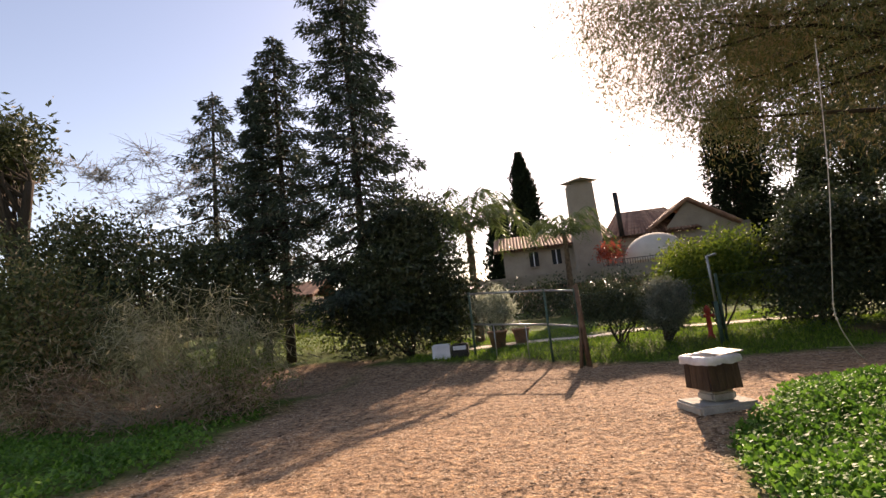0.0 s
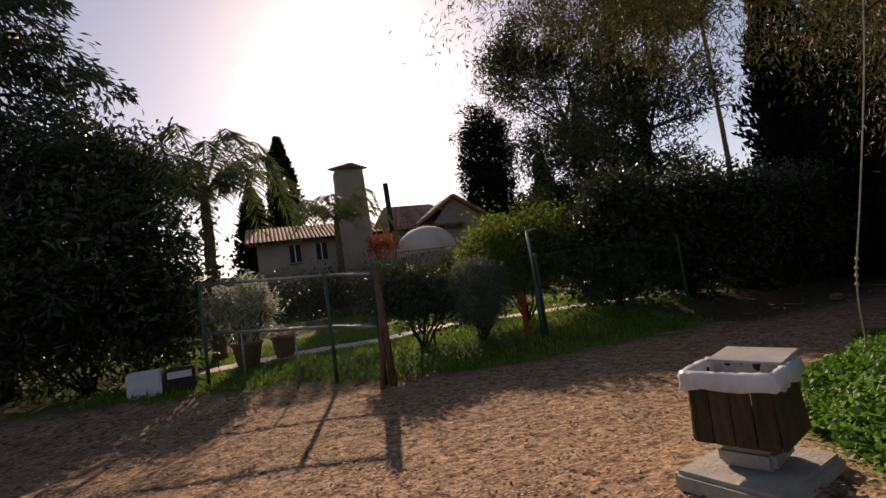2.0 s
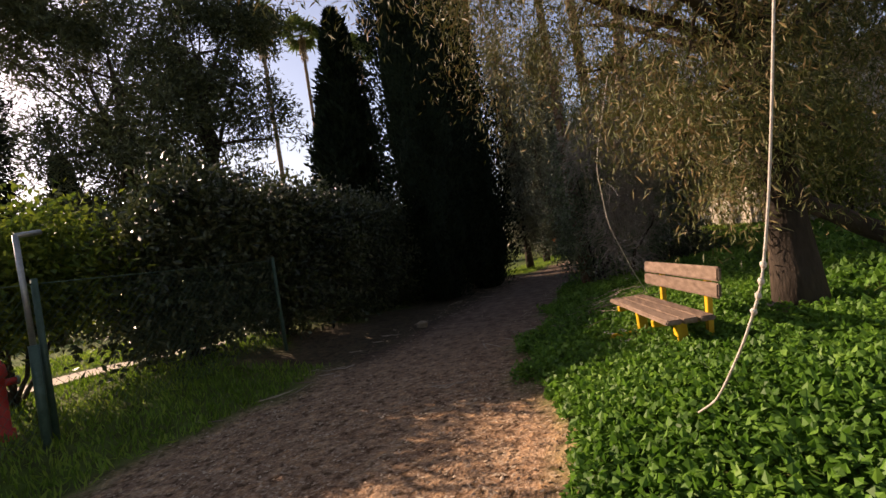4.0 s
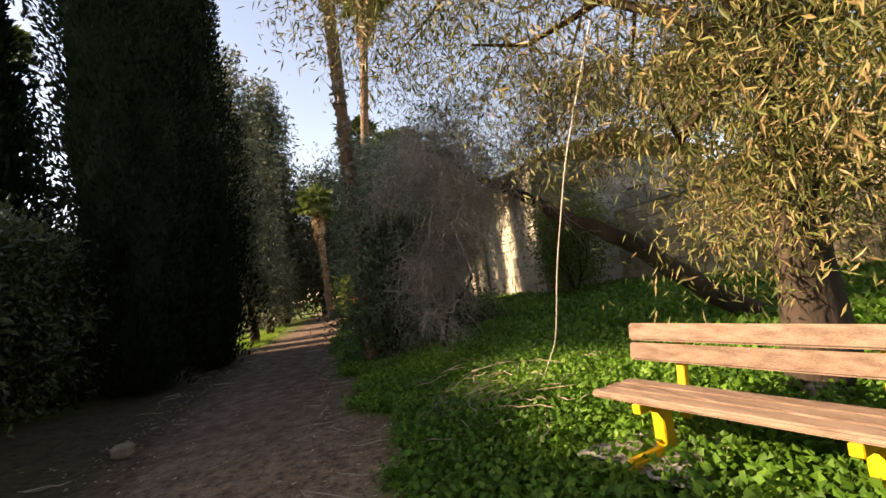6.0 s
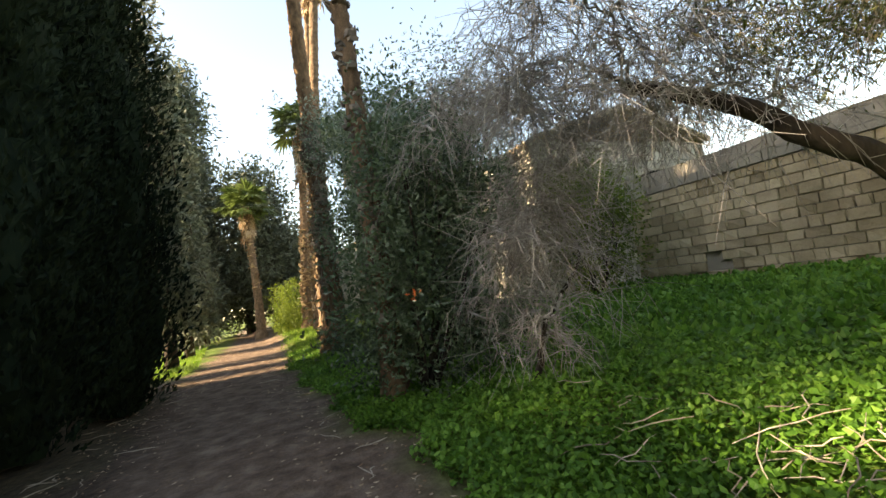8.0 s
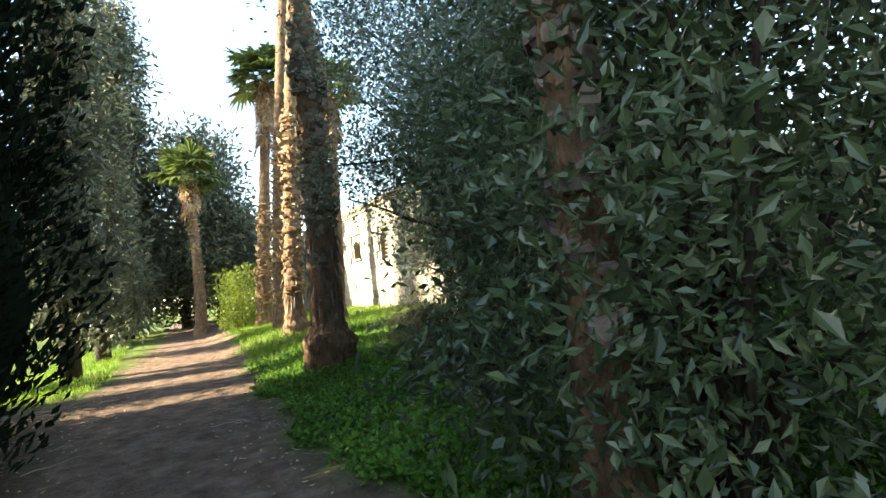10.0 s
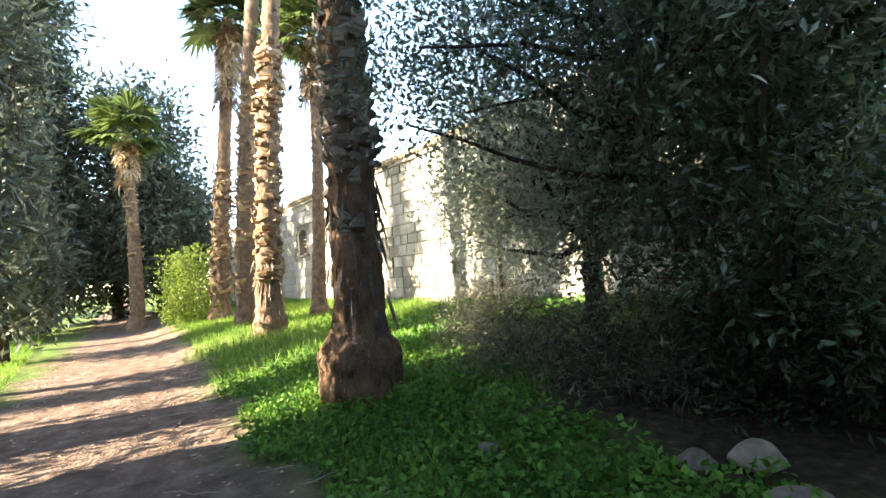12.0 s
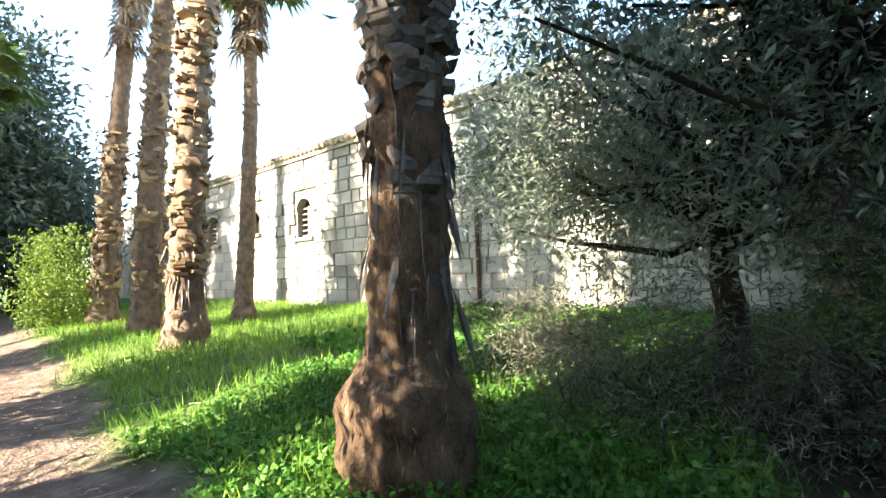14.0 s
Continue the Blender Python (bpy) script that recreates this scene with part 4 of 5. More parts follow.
broad_tree("umbrella_pine", -19.3, 12.0, 7.8, .35, [(-.2, -.6, 9.6, 1.3, 1.3, .7), (-2.2, 0, 9.2, 1.9, 2.0, .9)], 280, 28, .4, .3, .1, M_PINE, 95, "tall umbrella pine with a bent grey trunk", bark=M_BARKDARK, lean=(1.0, -.4), limbs=10)
tw = rng_of(96)
twig_tree("bare_tree", (-14.5, 12.0, float(hgt(-14.5, 12))), [(-14.5, 12, .3), (-14.6, 12, 2.5), (-14.9, 12.1, 4.2)], .26, [(tw.uniform(-17.5, -11), tw.uniform(11, 13), tw.uniform(5.0, 8.8)) for _ in range(30)], 97, "leafless grey tree above the thicket", twigs=9, droop=.1, length=1.3, thick=2.6)
shrub("dark_thicket", -4.7, 13.1, [(0, 0, 2.6, 1.9, 1.4, 2.0), (-1.4, .2, 1.6, 1.3, 1.1, 1.5), (1.2, .2, 1.5, 1.2, 1.0, 1.3), (.2, .3, 4.4, 1.5, 1.2, 1.2)], 1000, 30, .28, .17, .07, M_HEDGE, 98, "tall dark evergreen thicket beside the fence", stems=12, shell=.3)
shrub("green_undergrowth", -9.0, 16.5, [(0, 0, .9, 3.4, 1.0, 1.0), (4, 0, .8, 2.0, 1.0, .8)], 360, 26, .25, .12, .05, M_YELLOWGREEN, 99, "low green undergrowth behind the conifers")
# garden
for k, (sx_, sy_) in enumerate(((-2.6, 22.0), (.4, 22.6), (3.4, 22.2), (6.4, 22.4), (9.4, 22.0))):
    shrub("garden_shrub", sx_, sy_, [(0, 0, .8, 1.6, .8, .8), (.6, 0, 1.2, 1.0, .7, .6)], 180, 20, .25, .17, .07, M_HEDGE, 120 + k, "dark clipped shrub below the terrace", group="garden shrubs", stems=6)
feather_palm(-2.5, 14.7, 4.2, 100, "garden feather palm with arching drooping fronds", 2.9, 26)
feather_palm(1.75, 22.3, 4.1, 101, "garden feather palm with yellowing fronds", 2.7, 16)
shrub("orange_tree", 1.75, 11.35, [(0, 0, 1.15, .85, .7, .55), (.5, .1, 1.0, .6, .6, .5), (-.5, 0, 1.2, .6, .6, .5)], 420, 30, .14, .085, .045, M_HEDGE, 102, "small round dark green garden tree behind the fence", stems=8, shell=.3)
shrub("silver_bush", 2.95, 11.0, [(0, 0, .85, .62, .6, .55), (.1, 0, 1.25, .45, .45, .4)], 420, 34, .11, .14, .02, M_SILVER, 103, "silvery grey rounded bush in the garden", bias=(0, 0, .9), stems=14, shell=.3)
shrub("yellow_green_tree", 4.95, 12.5, [(0, 0, 1.9, 1.3, 1.1, .9), (-.8, 0, 1.5, .9, .9, .8), (.9, 0, 1.7, .9, .9, .9)], 620, 34, .2, .12, .06, M_YELLOWGREEN, 104, "yellow-green leafy garden tree", stems=8, shell=.3)
for k, (hx, hy, hr, hh) in enumerate(((7.3, 11.9, 1.5, 1.8), (9.5, 11.6, 1.5, 1.75), (11.6, 11.6, 1.4, 1.8), (13.7, 11.8, 1.4, 1.8), (15.7, 11.8, 1.3, 1.8))):
    shrub("hedge_bush", hx, hy, [(0, 0, hh * .85, hr, 1.0, hh * .9), (.5, -.2, hh * 1.4, hr * .8, .8, hh * .5)], 640, 32, .2, .14, .068, M_HEDGE, 105 + k, "big dense dark glossy hedge bush along the track", group="hedge bushes", stems=10, shell=.3)
shrub("red_bougainvillea", 5.1, 28.7, [(0, 0, 2.2, .8, .6, .4)], 50, 18, .2, .16, .1, M_RED, 110, "red flowering climber on the terrace", z=2.4)
shrub("potted_shrub", -1.75, 12.6, [(0, 0, 1.0, .55, .5, .5)], 120, 22, .12, .16, .04, M_OLIVE, 111, "green shrub growing in a large pot", z=float(hgt(-1.75, 12.6)) + .3)


# ---- things ----
def litter_bin():
    """Square slatted litter bin on a short post and a concrete slab, with a white bag and a tilted lid."""
    x, y = 1.42, 3.68
    root = thing("litter_bin", (x, y, .165), "dark brown slatted litter bin with a white bag", "litter bin")
    root.rotation_euler = (0, 0, radians(20))
    root.scale = (.93, .93, .8)
    part("slab", bevel_box(.82, .64, .16, .03, 2), M_CONC, root, "weathered concrete slab", pose(0, 0, -.03, 0, 0, -8))
    part("foot", bevel_box(.38, .32, .14, .03, 2), M_CONC, root, "rough concrete footing", pose(.02, 0, .13))
    bm = bmesh.new()
    bmesh.ops.create_cone(bm, cap_ends=True, segments=12, radius1=.035, radius2=.035, depth=.1)
    part("post", bm, M_IRON, root, "dark iron post", pose(0, 0, .21))
    part("floor_plate", bevel_box(.44, .44, .02, .004), M_IRON, root, "", pose(0, 0, .255))
    for side in range(4):
        turn = pose(0, 0, 0, 0, 0, 90 * side)
        for k in range(4):
            part("slat", bevel_box(.112, .022, .46, .005), M_SLAT, root, "", turn @ pose(-.177 + k * .118, .236, .475, 3))
    # bag folded over the rim
    rng = rng_of(5)
    th = np.linspace(0, 2 * np.pi, 64, endpoint=False)
    sq = .262 / np.maximum(np.abs(np.cos(th)), np.abs(np.sin(th))) ** .9
    rings = []
    for rr, zz, amp in ((1.06, .63, .010), (1.09, .68, .010), (1.08, .735, .008), (1.0, .76, .006), (.88, .75, .006), (.78, .68, .010), (.72, .52, .016), (.64, .38, .02)):
        r = sq * rr + amp * (np.sin(th * 9 + zz * 40) + rng.normal(size=64) * .7)
        rings.append(np.stack([r * np.cos(th), r * np.sin(th), zz + amp * .9 * np.sin(th * 7 + rr * 30) + rng.normal(size=64) * .004], -1))
    V = np.concatenate(rings)
    i, j = np.meshgrid(np.arange(7), np.arange(64), indexing="ij")
    a, b = i * 64 + j, i * 64 + (j + 1) % 64
    mesh_np("bag", V, np.stack([a, b, b + 64, a + 64], -1).reshape(-1, 4), M_BAG, root, True)["label"] = "crumpled white plastic bag"
    part("lid", bevel_box(.36, .44, .018, .008), M_LIDGREY, root, "grey lid pushed back", pose(.17, -.03, .785, 2, -4, 0))


def bench():
    """Plank bench on yellow steel supports."""
    fx, fy = 5.17, 4.19
    L, ang = 1.84, math.degrees(math.atan2(.46, 1.78))
    z0 = .2
    root = thing("bench", (fx, fy, z0), "weathered brown plank bench on yellow steel legs", "bench")
    root.rotation_euler = (0, 0, radians(ang))

    def plank(name, w, t, m, taper=.04):
        bm = bevel_box(L, w, t, .012, 2)
        part(name, bm, M_WOOD, root, "", m)
    for k in range(3):
        plank("seat_plank", .132, .045, pose(L / 2, -.07 - k * .14, .42))
    for k in range(2):
        plank("back_plank", .125, .04, pose(L / 2, -.475 - k * .02, .63 + k * .14, 98))
    for sx in (.36, L - .36):
        part("back_post", bevel_box(.06, .05, .62, .006), M_YELLOW, root, "yellow back post", pose(sx, -.525, .5, 6))
        part("seat_arm", bevel_box(.06, .44, .06, .006), M_YELLOW, root, "yellow seat arm", pose(sx, -.22, .365))
        part("leg", bevel_box(.09, .1, .36, .008), M_YELLOW, root, "yellow leg", pose(sx, -.24, .19))
        part("foot", bevel_box(.075, .5, .08, .02, 2), M_YELLOW, root, "yellow foot", pose(sx, -.12, .05))
    bm = bevel_box(.8, .7, .07, .02)
    r = rng_of(6)
    for v in bm.verts:
        v.co.x += r.normal() * .03
        v.co.y += r.normal() * .03
    ob = part("stone_slab", bm, M_CONC, None, "", None)
    ob.matrix_world = pose(6.75, 4.3, .215, 0, 0, 20)
    tagged(ob, "cracked pale stone slab under the bench foot", "stone slab")


litter_bin()
bench()

# fence and gate
FENCE = [(-2.4, 11.5), (-.22, 10.35), (.52, 9.75)]
FENCE2 = [(.52, 9.75), (4.25, 10.55), (8.4, 10.7)]


def chain_panel(parent, p, q, z0, z1, mat_, step=.085, wire=.0022):
    p, q = np.asarray(p, float), np.asarray(q, float)
    L, H = np.linalg.norm(q - p), z1 - z0
    d = (q - p) / L
    pcs = []
    for s in np.arange(-H, L, step):
        for sg in (1, -1):
            a0, a1 = max(s, 0), min(s + H, L)
            if a1 - a0 < .03:
                continue
            ua, ub = a0 - s, a1 - s
            za, zb = (z0 + ua, z0 + ub) if sg > 0 else (z1 - ua, z1 - ub)
            A, B = np.array([*(p + d * a0), za]), np.array([*(p + d * a1), zb])
            pcs.append(tube(np.stack([A, B]), wire, 3, cap=False))
    V, F = join(pcs)
    return tagged(mesh_np("wire_mesh", V, F, mat_, parent), kind="stuff")


def pipe(name, a, b, r, mat_, parent, label=""):
    V, F = tube(np.array([a, b], float), r, 10)
    ob = mesh_np(name, V, F, mat_, parent, True)
    if label:
        ob["label"] = label
    return ob


def fence(pts, name, label, top, mid=True, step=.085, posts=None):
    root = thing(name, (0, 0, 0), label, "fence")
    for a, b in zip(pts[:-1], pts[1:]):
        za, zb = float(hgt(*a)), float(hgt(*b))
        pipe("top_rail", (*a, za + top), (*b, zb + top), .03 if mid else .006, M_GALV if mid else M_GREENMETAL, root)
        if mid:
            pipe("mid_rail", (*a, za + .98), (*b, zb + .98), .028, M_GALV, root)
        chain_panel(root, a, b, (za + zb) / 2 + .08, (za + zb) / 2 + top, M_GREENMETAL, step)
    for a in pts:
        za = float(hgt(*a))
        pipe("fence_post", (*a, za - .1), (*a, za + top + .06), .035, M_GREENMETAL, root)
    return root


f1 = fence(FENCE, "chain_link_gate", "green chain-link gate panel with pipe rails", 1.9)
a, b = np.array(FENCE[0]), np.array(FENCE[1])
for t in (.3, .72):
    c = a + (b - a) * t
    pipe("stay", (*c, float(hgt(*c)) - .05), (*c, float(hgt(*c)) + .98), .018, M_GALV, f1)
fence(FENCE2, "chain_link_fence", "galvanised chain-link fence along the garden", 1.75, False, .11)
gp = thing("gate_post", (.62, 9.6, 0), "leaning dark wooden gate post with a brace", "post")
V, F = tube([(.0, 0, -.1), (-.03, .02, 1.0), (-.06, .05, 2.05)], [.07, .065, .055], 9)
mesh_np("post", V, F, M_RUST, gp, True)
V, F = tube([(-.22, -.1, -.05), (-.12, -.02, .7), (-.04, .05, 1.5)], [.045, .04, .04], 8)
mesh_np("brace", V, F, M_RUST, gp, True)

# tap post with a bent arm, hydrant
tp = thing("arm_post", (4.1, 10.45, float(hgt(4.1, 10.45))), "dark green post with a pale bent upper arm", "post")
pipe("lower_post", (0, 0, -.1), (0, 0, 1.1), .05, M_GREENMETAL, tp)
pipe("upper_pole", (0, 0, 1.1), (-.02, 0, 2.3), .03, M_GALV, tp, "pale grey pole")
pipe("arm", (-.02, 0, 2.29), (.22, -.02, 2.33), .03, M_GALV, tp)
hy = thing("fire_hydrant", (4.08, 11.1, float(hgt(4.08, 11.1))), "red fire hydrant beside the fence", "fire hydrant")
V, F = _lathe(np.array([(.09, -.05), (.09, .1), (.06, .12), (.06, .68), (.085, .7), (.085, .76), (.075, .82), (.04, .88), (.02, .9), (.001, .91)]), 18)
mesh_np("body", V, F, M_HYDRANT, hy, True)
for sx in (-1, 1):
    outlet = pipe("outlet", (0, 0, .62), (sx * .15, -.03, .62), .042, M_HYDRANT, hy)
    pipe("cap", (sx * .15, -.03, .62), (sx * .175, -.035, .62), .055, M_GALV, outlet, "grey outlet cap")

# hanging rope with knots
def rope(name, pts, r, mat_, label, knots=()):
    p = np.asarray(pts, float)
    s, u = np.linspace(0, 1, len(p)), np.linspace(0, 1, 40)
    q = np.stack([np.interp(u, s, p[:, c]) for c in range(3)], -1)
    for _ in range(4):
        q[1:-1] = (q[:-2] + q[1:-1] * 2 + q[2:]) / 4
    root = thing(name, tuple(q[-1]), label, "rope")
    V, F = tube(q - q[-1], r, 6)
    cord = mesh_np("cord", V, F, mat_, root, True)
    for k in knots:
        c = np.array([np.interp(k, u, q[:, i]) for i in range(3)]) - q[-1]
        bm = bmesh.new()
        bmesh.ops.create_icosphere(bm, subdivisions=2, radius=r * 2.3, matrix=Matrix.Translation(c) @ Matrix.Diagonal((1, 1, 1.3, 1)))
        part("knot", bm, mat_, cord, "", None, True)
    return root


rope("hanging_rope", [(3.25, 3.38, 4.6), (3.2, 3.62, 2.8), (3.12, 3.84, 1.6), (3.1, 3.94, 1.15), (3.2, 4.03, .88), (3.38, 4.14, .58), (3.5, 4.22, .48)], .006, M_ROPE, "pale knotted rope hanging from the tree", (.47, .5, .53, .57))
rope("swing_rope", [(6.85, 4.25, 3.3), (6.98, 4.55, 2.3), (7.38, 4.52, 1.55), (8.0, 4.3, .85), (8.86, 4.08, float(hgt(8.86, 4.08)) + .03)], .006, M_ROPE, "long pale rope slung from a bough to the bank")
zb = float(hgt(9.4, 5.0)) + .06
rope("blue_rope", [(9.2, 5.35, zb - .02), (9.38, 5.2, zb + .05), (9.3, 4.95, zb + .02), (9.15, 4.7, zb + .04), (9.05, 4.75, zb)], .012, M_BLUEROPE, "frayed blue rope lying in the ground cover")

# garden clutter
for k, (px, py, s) in enumerate(((-1.75, 12.6, 1.0), (-1.0, 13.1, .9))):
    pt = thing("flower_pot", (px, py, float(hgt(px, py))), "large terracotta pot on the garden lawn", "plant pot", "garden pots")
    V, F = _lathe(np.array([(.001, .0), (.2, 0), (.3, .5), (.33, .5), (.34, .58), (.29, .58), (.26, .45), (.001, .42)]) * s, 20)
    mesh_np("pot", V, F, M_TERRA, pt, True)
bx = thing("white_crate", (-3.15, 11.75, float(hgt(-3.15, 11.75))), "white and dark appliance boxes on the grass", "box")
part("white_box", bevel_box(.55, .4, .45, .03, 2), M_WHITE, bx, "", pose(-.3, 0, .22))
part("dark_box", bevel_box(.5, .4, .42, .03, 2), M_IRON, bx, "dark grilled box", pose(.28, 0, .21))
part("front_grille", bevel_box(.4, .02, .12, .005), M_WHITE, bx, "", pose(.28, -.205, .3))
gx = np.linspace(-3, 9, 50)
gy = 13.5 + .35 * np.sin(gx * .5) - .02 * gx
top = np.stack([gx, gy + .55, hgt(gx, gy) + .03], -1)
bot = np.stack([gx, gy - .55, hgt(gx, gy) + .03], -1)
V = np.concatenate([top, bot, top - [0, 0, .15], bot - [0, 0, .15]])
i = np.arange(49)
F = np.concatenate([np.stack([i + 50, i + 51, i + 1, i], -1), np.stack([i + 100, i + 101, i + 1, i][::-1], -1), np.stack([i + 150, i + 50, i + 51, i + 151][::-1], -1)])
tagged(mesh_np("garden_pavement", V, F, M_PAVE), "pale paved garden path across the lawn", "pavement", kind="structure")


# ---- house on the rise ----
def house():
    root = thing("house", (0, 36, 2.0), "pale rendered house with brown tiled roofs and chimney", "house")

    def blk(name, x0, y0, z0, x1, y1, z1, mat_, label=""):
        V, F = box_vf(x0, y0, z0, x1, y1, z1)
        V = V - np.array([0, 36, 2.0])
        ob = mesh_np(name, V, F, mat_, root)
        if label:
            ob["label"] = label
        return ob

    def roof(name, x0, x1, y0, y1, z0, z1, axis, mat_=M_ROOF):
        """A gable of ribbed tile rows with thickness."""
        pcs = []
        if axis == "x":
            ym = (y0 + y1) / 2
            for ya, yb in ((y0, ym), (y1, ym)):
                for k, xx in enumerate(np.arange(x0, x1, .28)):
                    pcs.append(tube(np.array([(xx, ya, z0), (xx, yb, z1)]), .15, 6, cap=False))
        else:
            xm = (x0 + x1) / 2
            for xa, xb in ((x0, xm), (x1, xm)):
                for yy in np.arange(y0, y1, .28):
                    pcs.append(tube(np.array([(xa, yy, z0), (xb, yy, z1)]), .15, 6, cap=False))
        V, F = join(pcs)
        tagged(mesh_np(name, V - np.array([0, 36, 2.0]), F, mat_, root, True), "brown ribbed tile roof", kind="stuff")
    blk("wall", -1.6, 36.2, 1.0, 7.2, 44, 6.3, M_PLASTER)
    roof("roof", -2.2, 7.6, 35.6, 44.6, 6.35, 8.0, "x")
    blk("wall", 7.2, 36.4, 1.0, 18, 45, 6.6, M_PLASTER)
    V = np.array([(11.5, 36.35, 6.5), (16.8, 36.35, 6.5), (13.5, 36.35, 8.7), (13.5, 36.35, 8.7), (11.5, 36.6, 6.5), (16.8, 36.6, 6.5), (13.5, 36.6, 8.7), (13.5, 36.6, 8.7)]) - np.array([0, 36, 2.0])
    mesh_np("gable", V, np.array([(0, 1, 2, 3), (5, 4, 7, 6), (0, 4, 5, 1)]), M_PLASTER, root)
    pcs = [tube(np.array([(6.6 + k * .3, 36.0, 6.4), (9.0 + k * .3 * .55, 41, 9.1)]), .16, 6, cap=False) for k in range(26)]
    pcs += [tube(np.array([(13.5, yy, 8.85), (17.2, yy, 6.5)]), .16, 6, cap=False) for yy in np.arange(36, 42, .28)]
    pcs += [tube(np.array([(13.5, yy, 8.85), (10.2, yy, 6.7)]), .16, 6, cap=False) for yy in np.arange(36, 42, .28)]
    V, F = join(pcs)
    tagged(mesh_np("roof", V - np.array([0, 36, 2.0]), F, M_ROOF, root, True), "brown ribbed tile roof", kind="stuff")
    # chimney, slightly tapered, with its cap
    V, F = box_vf(4.1, 35.0, 3.0, 6.5, 36.2, 11.0)
    V[4:, 0] += np.array([.12, -.22, .12, -.22])
    ch = mesh_np("chimney", V - np.array([0, 36, 2.0]), F, M_PLASTER, root)
    blk("chimney_neck", 4.6, 35.2, 11.0, 6.0, 36.0, 11.25, M_MORTAR).parent = ch
    V, F = tube(np.array([(5.3, 35.6, 11.25), (5.3, 35.6, 11.32), (5.3, 35.6, 11.62)]), [1.5, 1.5, .35], 4)
    mesh_np("chimney_cap", V - np.array([0, 36, 2.0]), F, M_CONC, ch)
    V, F = tube(np.array([(8.15, 36, 6.5), (8.08, 36, 10.1)]), .2, 10)
    mesh_np("stove_pipe", V - np.array([0, 36, 2.0]), F, M_IRON, root, True)["label"] = "dark metal stove pipe"
    for wx in (.55, 2.4):
        # matte near-black panel paints the unlit room behind
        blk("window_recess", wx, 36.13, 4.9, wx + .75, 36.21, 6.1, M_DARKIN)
        blk("window_frame", wx + .33, 36.1, 4.9, wx + .4, 36.14, 6.1, M_WHITE)
        blk("window_sill", wx - .08, 36.05, 4.82, wx + .83, 36.22, 4.9, M_PLASTER)


def terrace():
    root = thing("terrace", (4, 29, 1.2), "long terrace with parapet, railing and shaded porch", "terrace")
    o = np.array([4, 29, 1.2])

    def blk(name, x0, y0, z0, x1, y1, z1, mat_):
        V, F = box_vf(x0, y0, z0, x1, y1, z1)
        return mesh_np(name, V - o, F, mat_, root)
    blk("parapet", -4.5, 29, 2.95, 14, 29.3, 3.75, M_PLASTER)
    blk("floor_slab", -4.5, 29.3, 2.7, 14, 36, 2.95, M_CONC)
    blk("back_wall", -4.5, 33.0, .9, 14, 33.3, 2.7, M_PLASTER)
    for xx in (-4.3, -1, 2.3, 5.6, 8.9, 12.2):
        blk("pillar", xx, 29.02, .9, xx + .35, 29.35, 2.7, M_PLASTER)
    pcs = [tube(np.array([(xx, 28.4, 2.5), (xx, 29.6, 3.0)]), .13, 6, cap=False) for xx in np.arange(-4.6, 7.0, .27)]
    V, F = join(pcs)
    tagged(mesh_np("porch_roof", V - o, F, M_ROOF, root, True), "narrow tiled porch roof", kind="stuff")
    for xx in np.arange(6.2, 13, .16):
        pipe("baluster", np.array((xx, 29.1, 3.72)) - o, np.array((xx, 29.1, 4.15)) - o, .018, M_IRON, root)
    pipe("railing_bar", np.array((6.2, 29.1, 4.12)) - o, np.array((13, 29.1, 4.12)) - o, .02, M_IRON, root)
    # cream canopy over the terrace
    u, v = np.meshgrid(np.linspace(0, 1, 9), np.linspace(0, 2 * np.pi, 25), indexing="ij")
    r = 2.1 * np.sin(u * np.pi / 2) * (1 + .02 * np.cos(v * 8))
    V = np.stack([9.1 + r * np.cos(v), 31.4 + r * np.sin(v), 4.1 + 1.75 * np.cos(u * np.pi / 2) - .1 * (u > .99)], -1).reshape(-1, 3)
    i, j = np.meshgrid(np.arange(8), np.arange(24), indexing="ij")
    a_ = i * 25 + j
    can = thing("canopy", (9.1, 31.4, 2.95), "cream domed fabric canopy on the terrace", "canopy")
    mesh_np("fabric", V - np.array([9.1, 31.4, 2.95]), np.stack([a_, a_ + 25, a_ + 26, a_ + 1], -1).reshape(-1, 4), M_CANVAS, can, True)
    for k in range(6):
        t = k * math.pi / 3
        pipe("canopy_leg", (2.05 * math.cos(t), 2.05 * math.sin(t), 0), (2.05 * math.cos(t), 2.05 * math.sin(t), 1.16), .03, M_GALV, can)


house()
terrace()
for nm, at_, sc in (("house", (-.37, 33.5, 1.91), (.907, .907, .921)), ("terrace", (3.51, 27.5, 1.1), (.9245, .9245, .965)), ("canopy", (8.1, 29.7, 2.79), (.92, .92, .95))):
    bpy.data.objects[nm].location, bpy.data.objects[nm].scale = at_, sc

# low houses beyond the conifers
for k, (hx, hy) in enumerate(((-19.5, 34.0), (-12.0, 37.0))):
    hs = thing("distant_house", (hx, hy, 2.0), "far low house with a red tiled roof", "house")
    V, F = box_vf(-3, -2.5, -1, 3, 2.5, 2.2)
    mesh_np("wall", V, F, M_PLASTER, hs)
    V, F = join([tube(np.array([(xx, s * 3, 2.2), (xx, 0, 3.5)]), .16, 6, cap=False) for xx in np.arange(-3.3, 3.4, .28) for s in (-1, 1)])
    tagged(mesh_np("roof", V, F, M_ROOF, hs, True), kind="stuff")
    V, F = box_vf(-.5, -2.53, .6, .5, -2.48, 1.6)
    mesh_np("window", V, F, M_DARKIN, hs)


# ---- stone building ----
WY = -1.9
rb = rng_of(200)


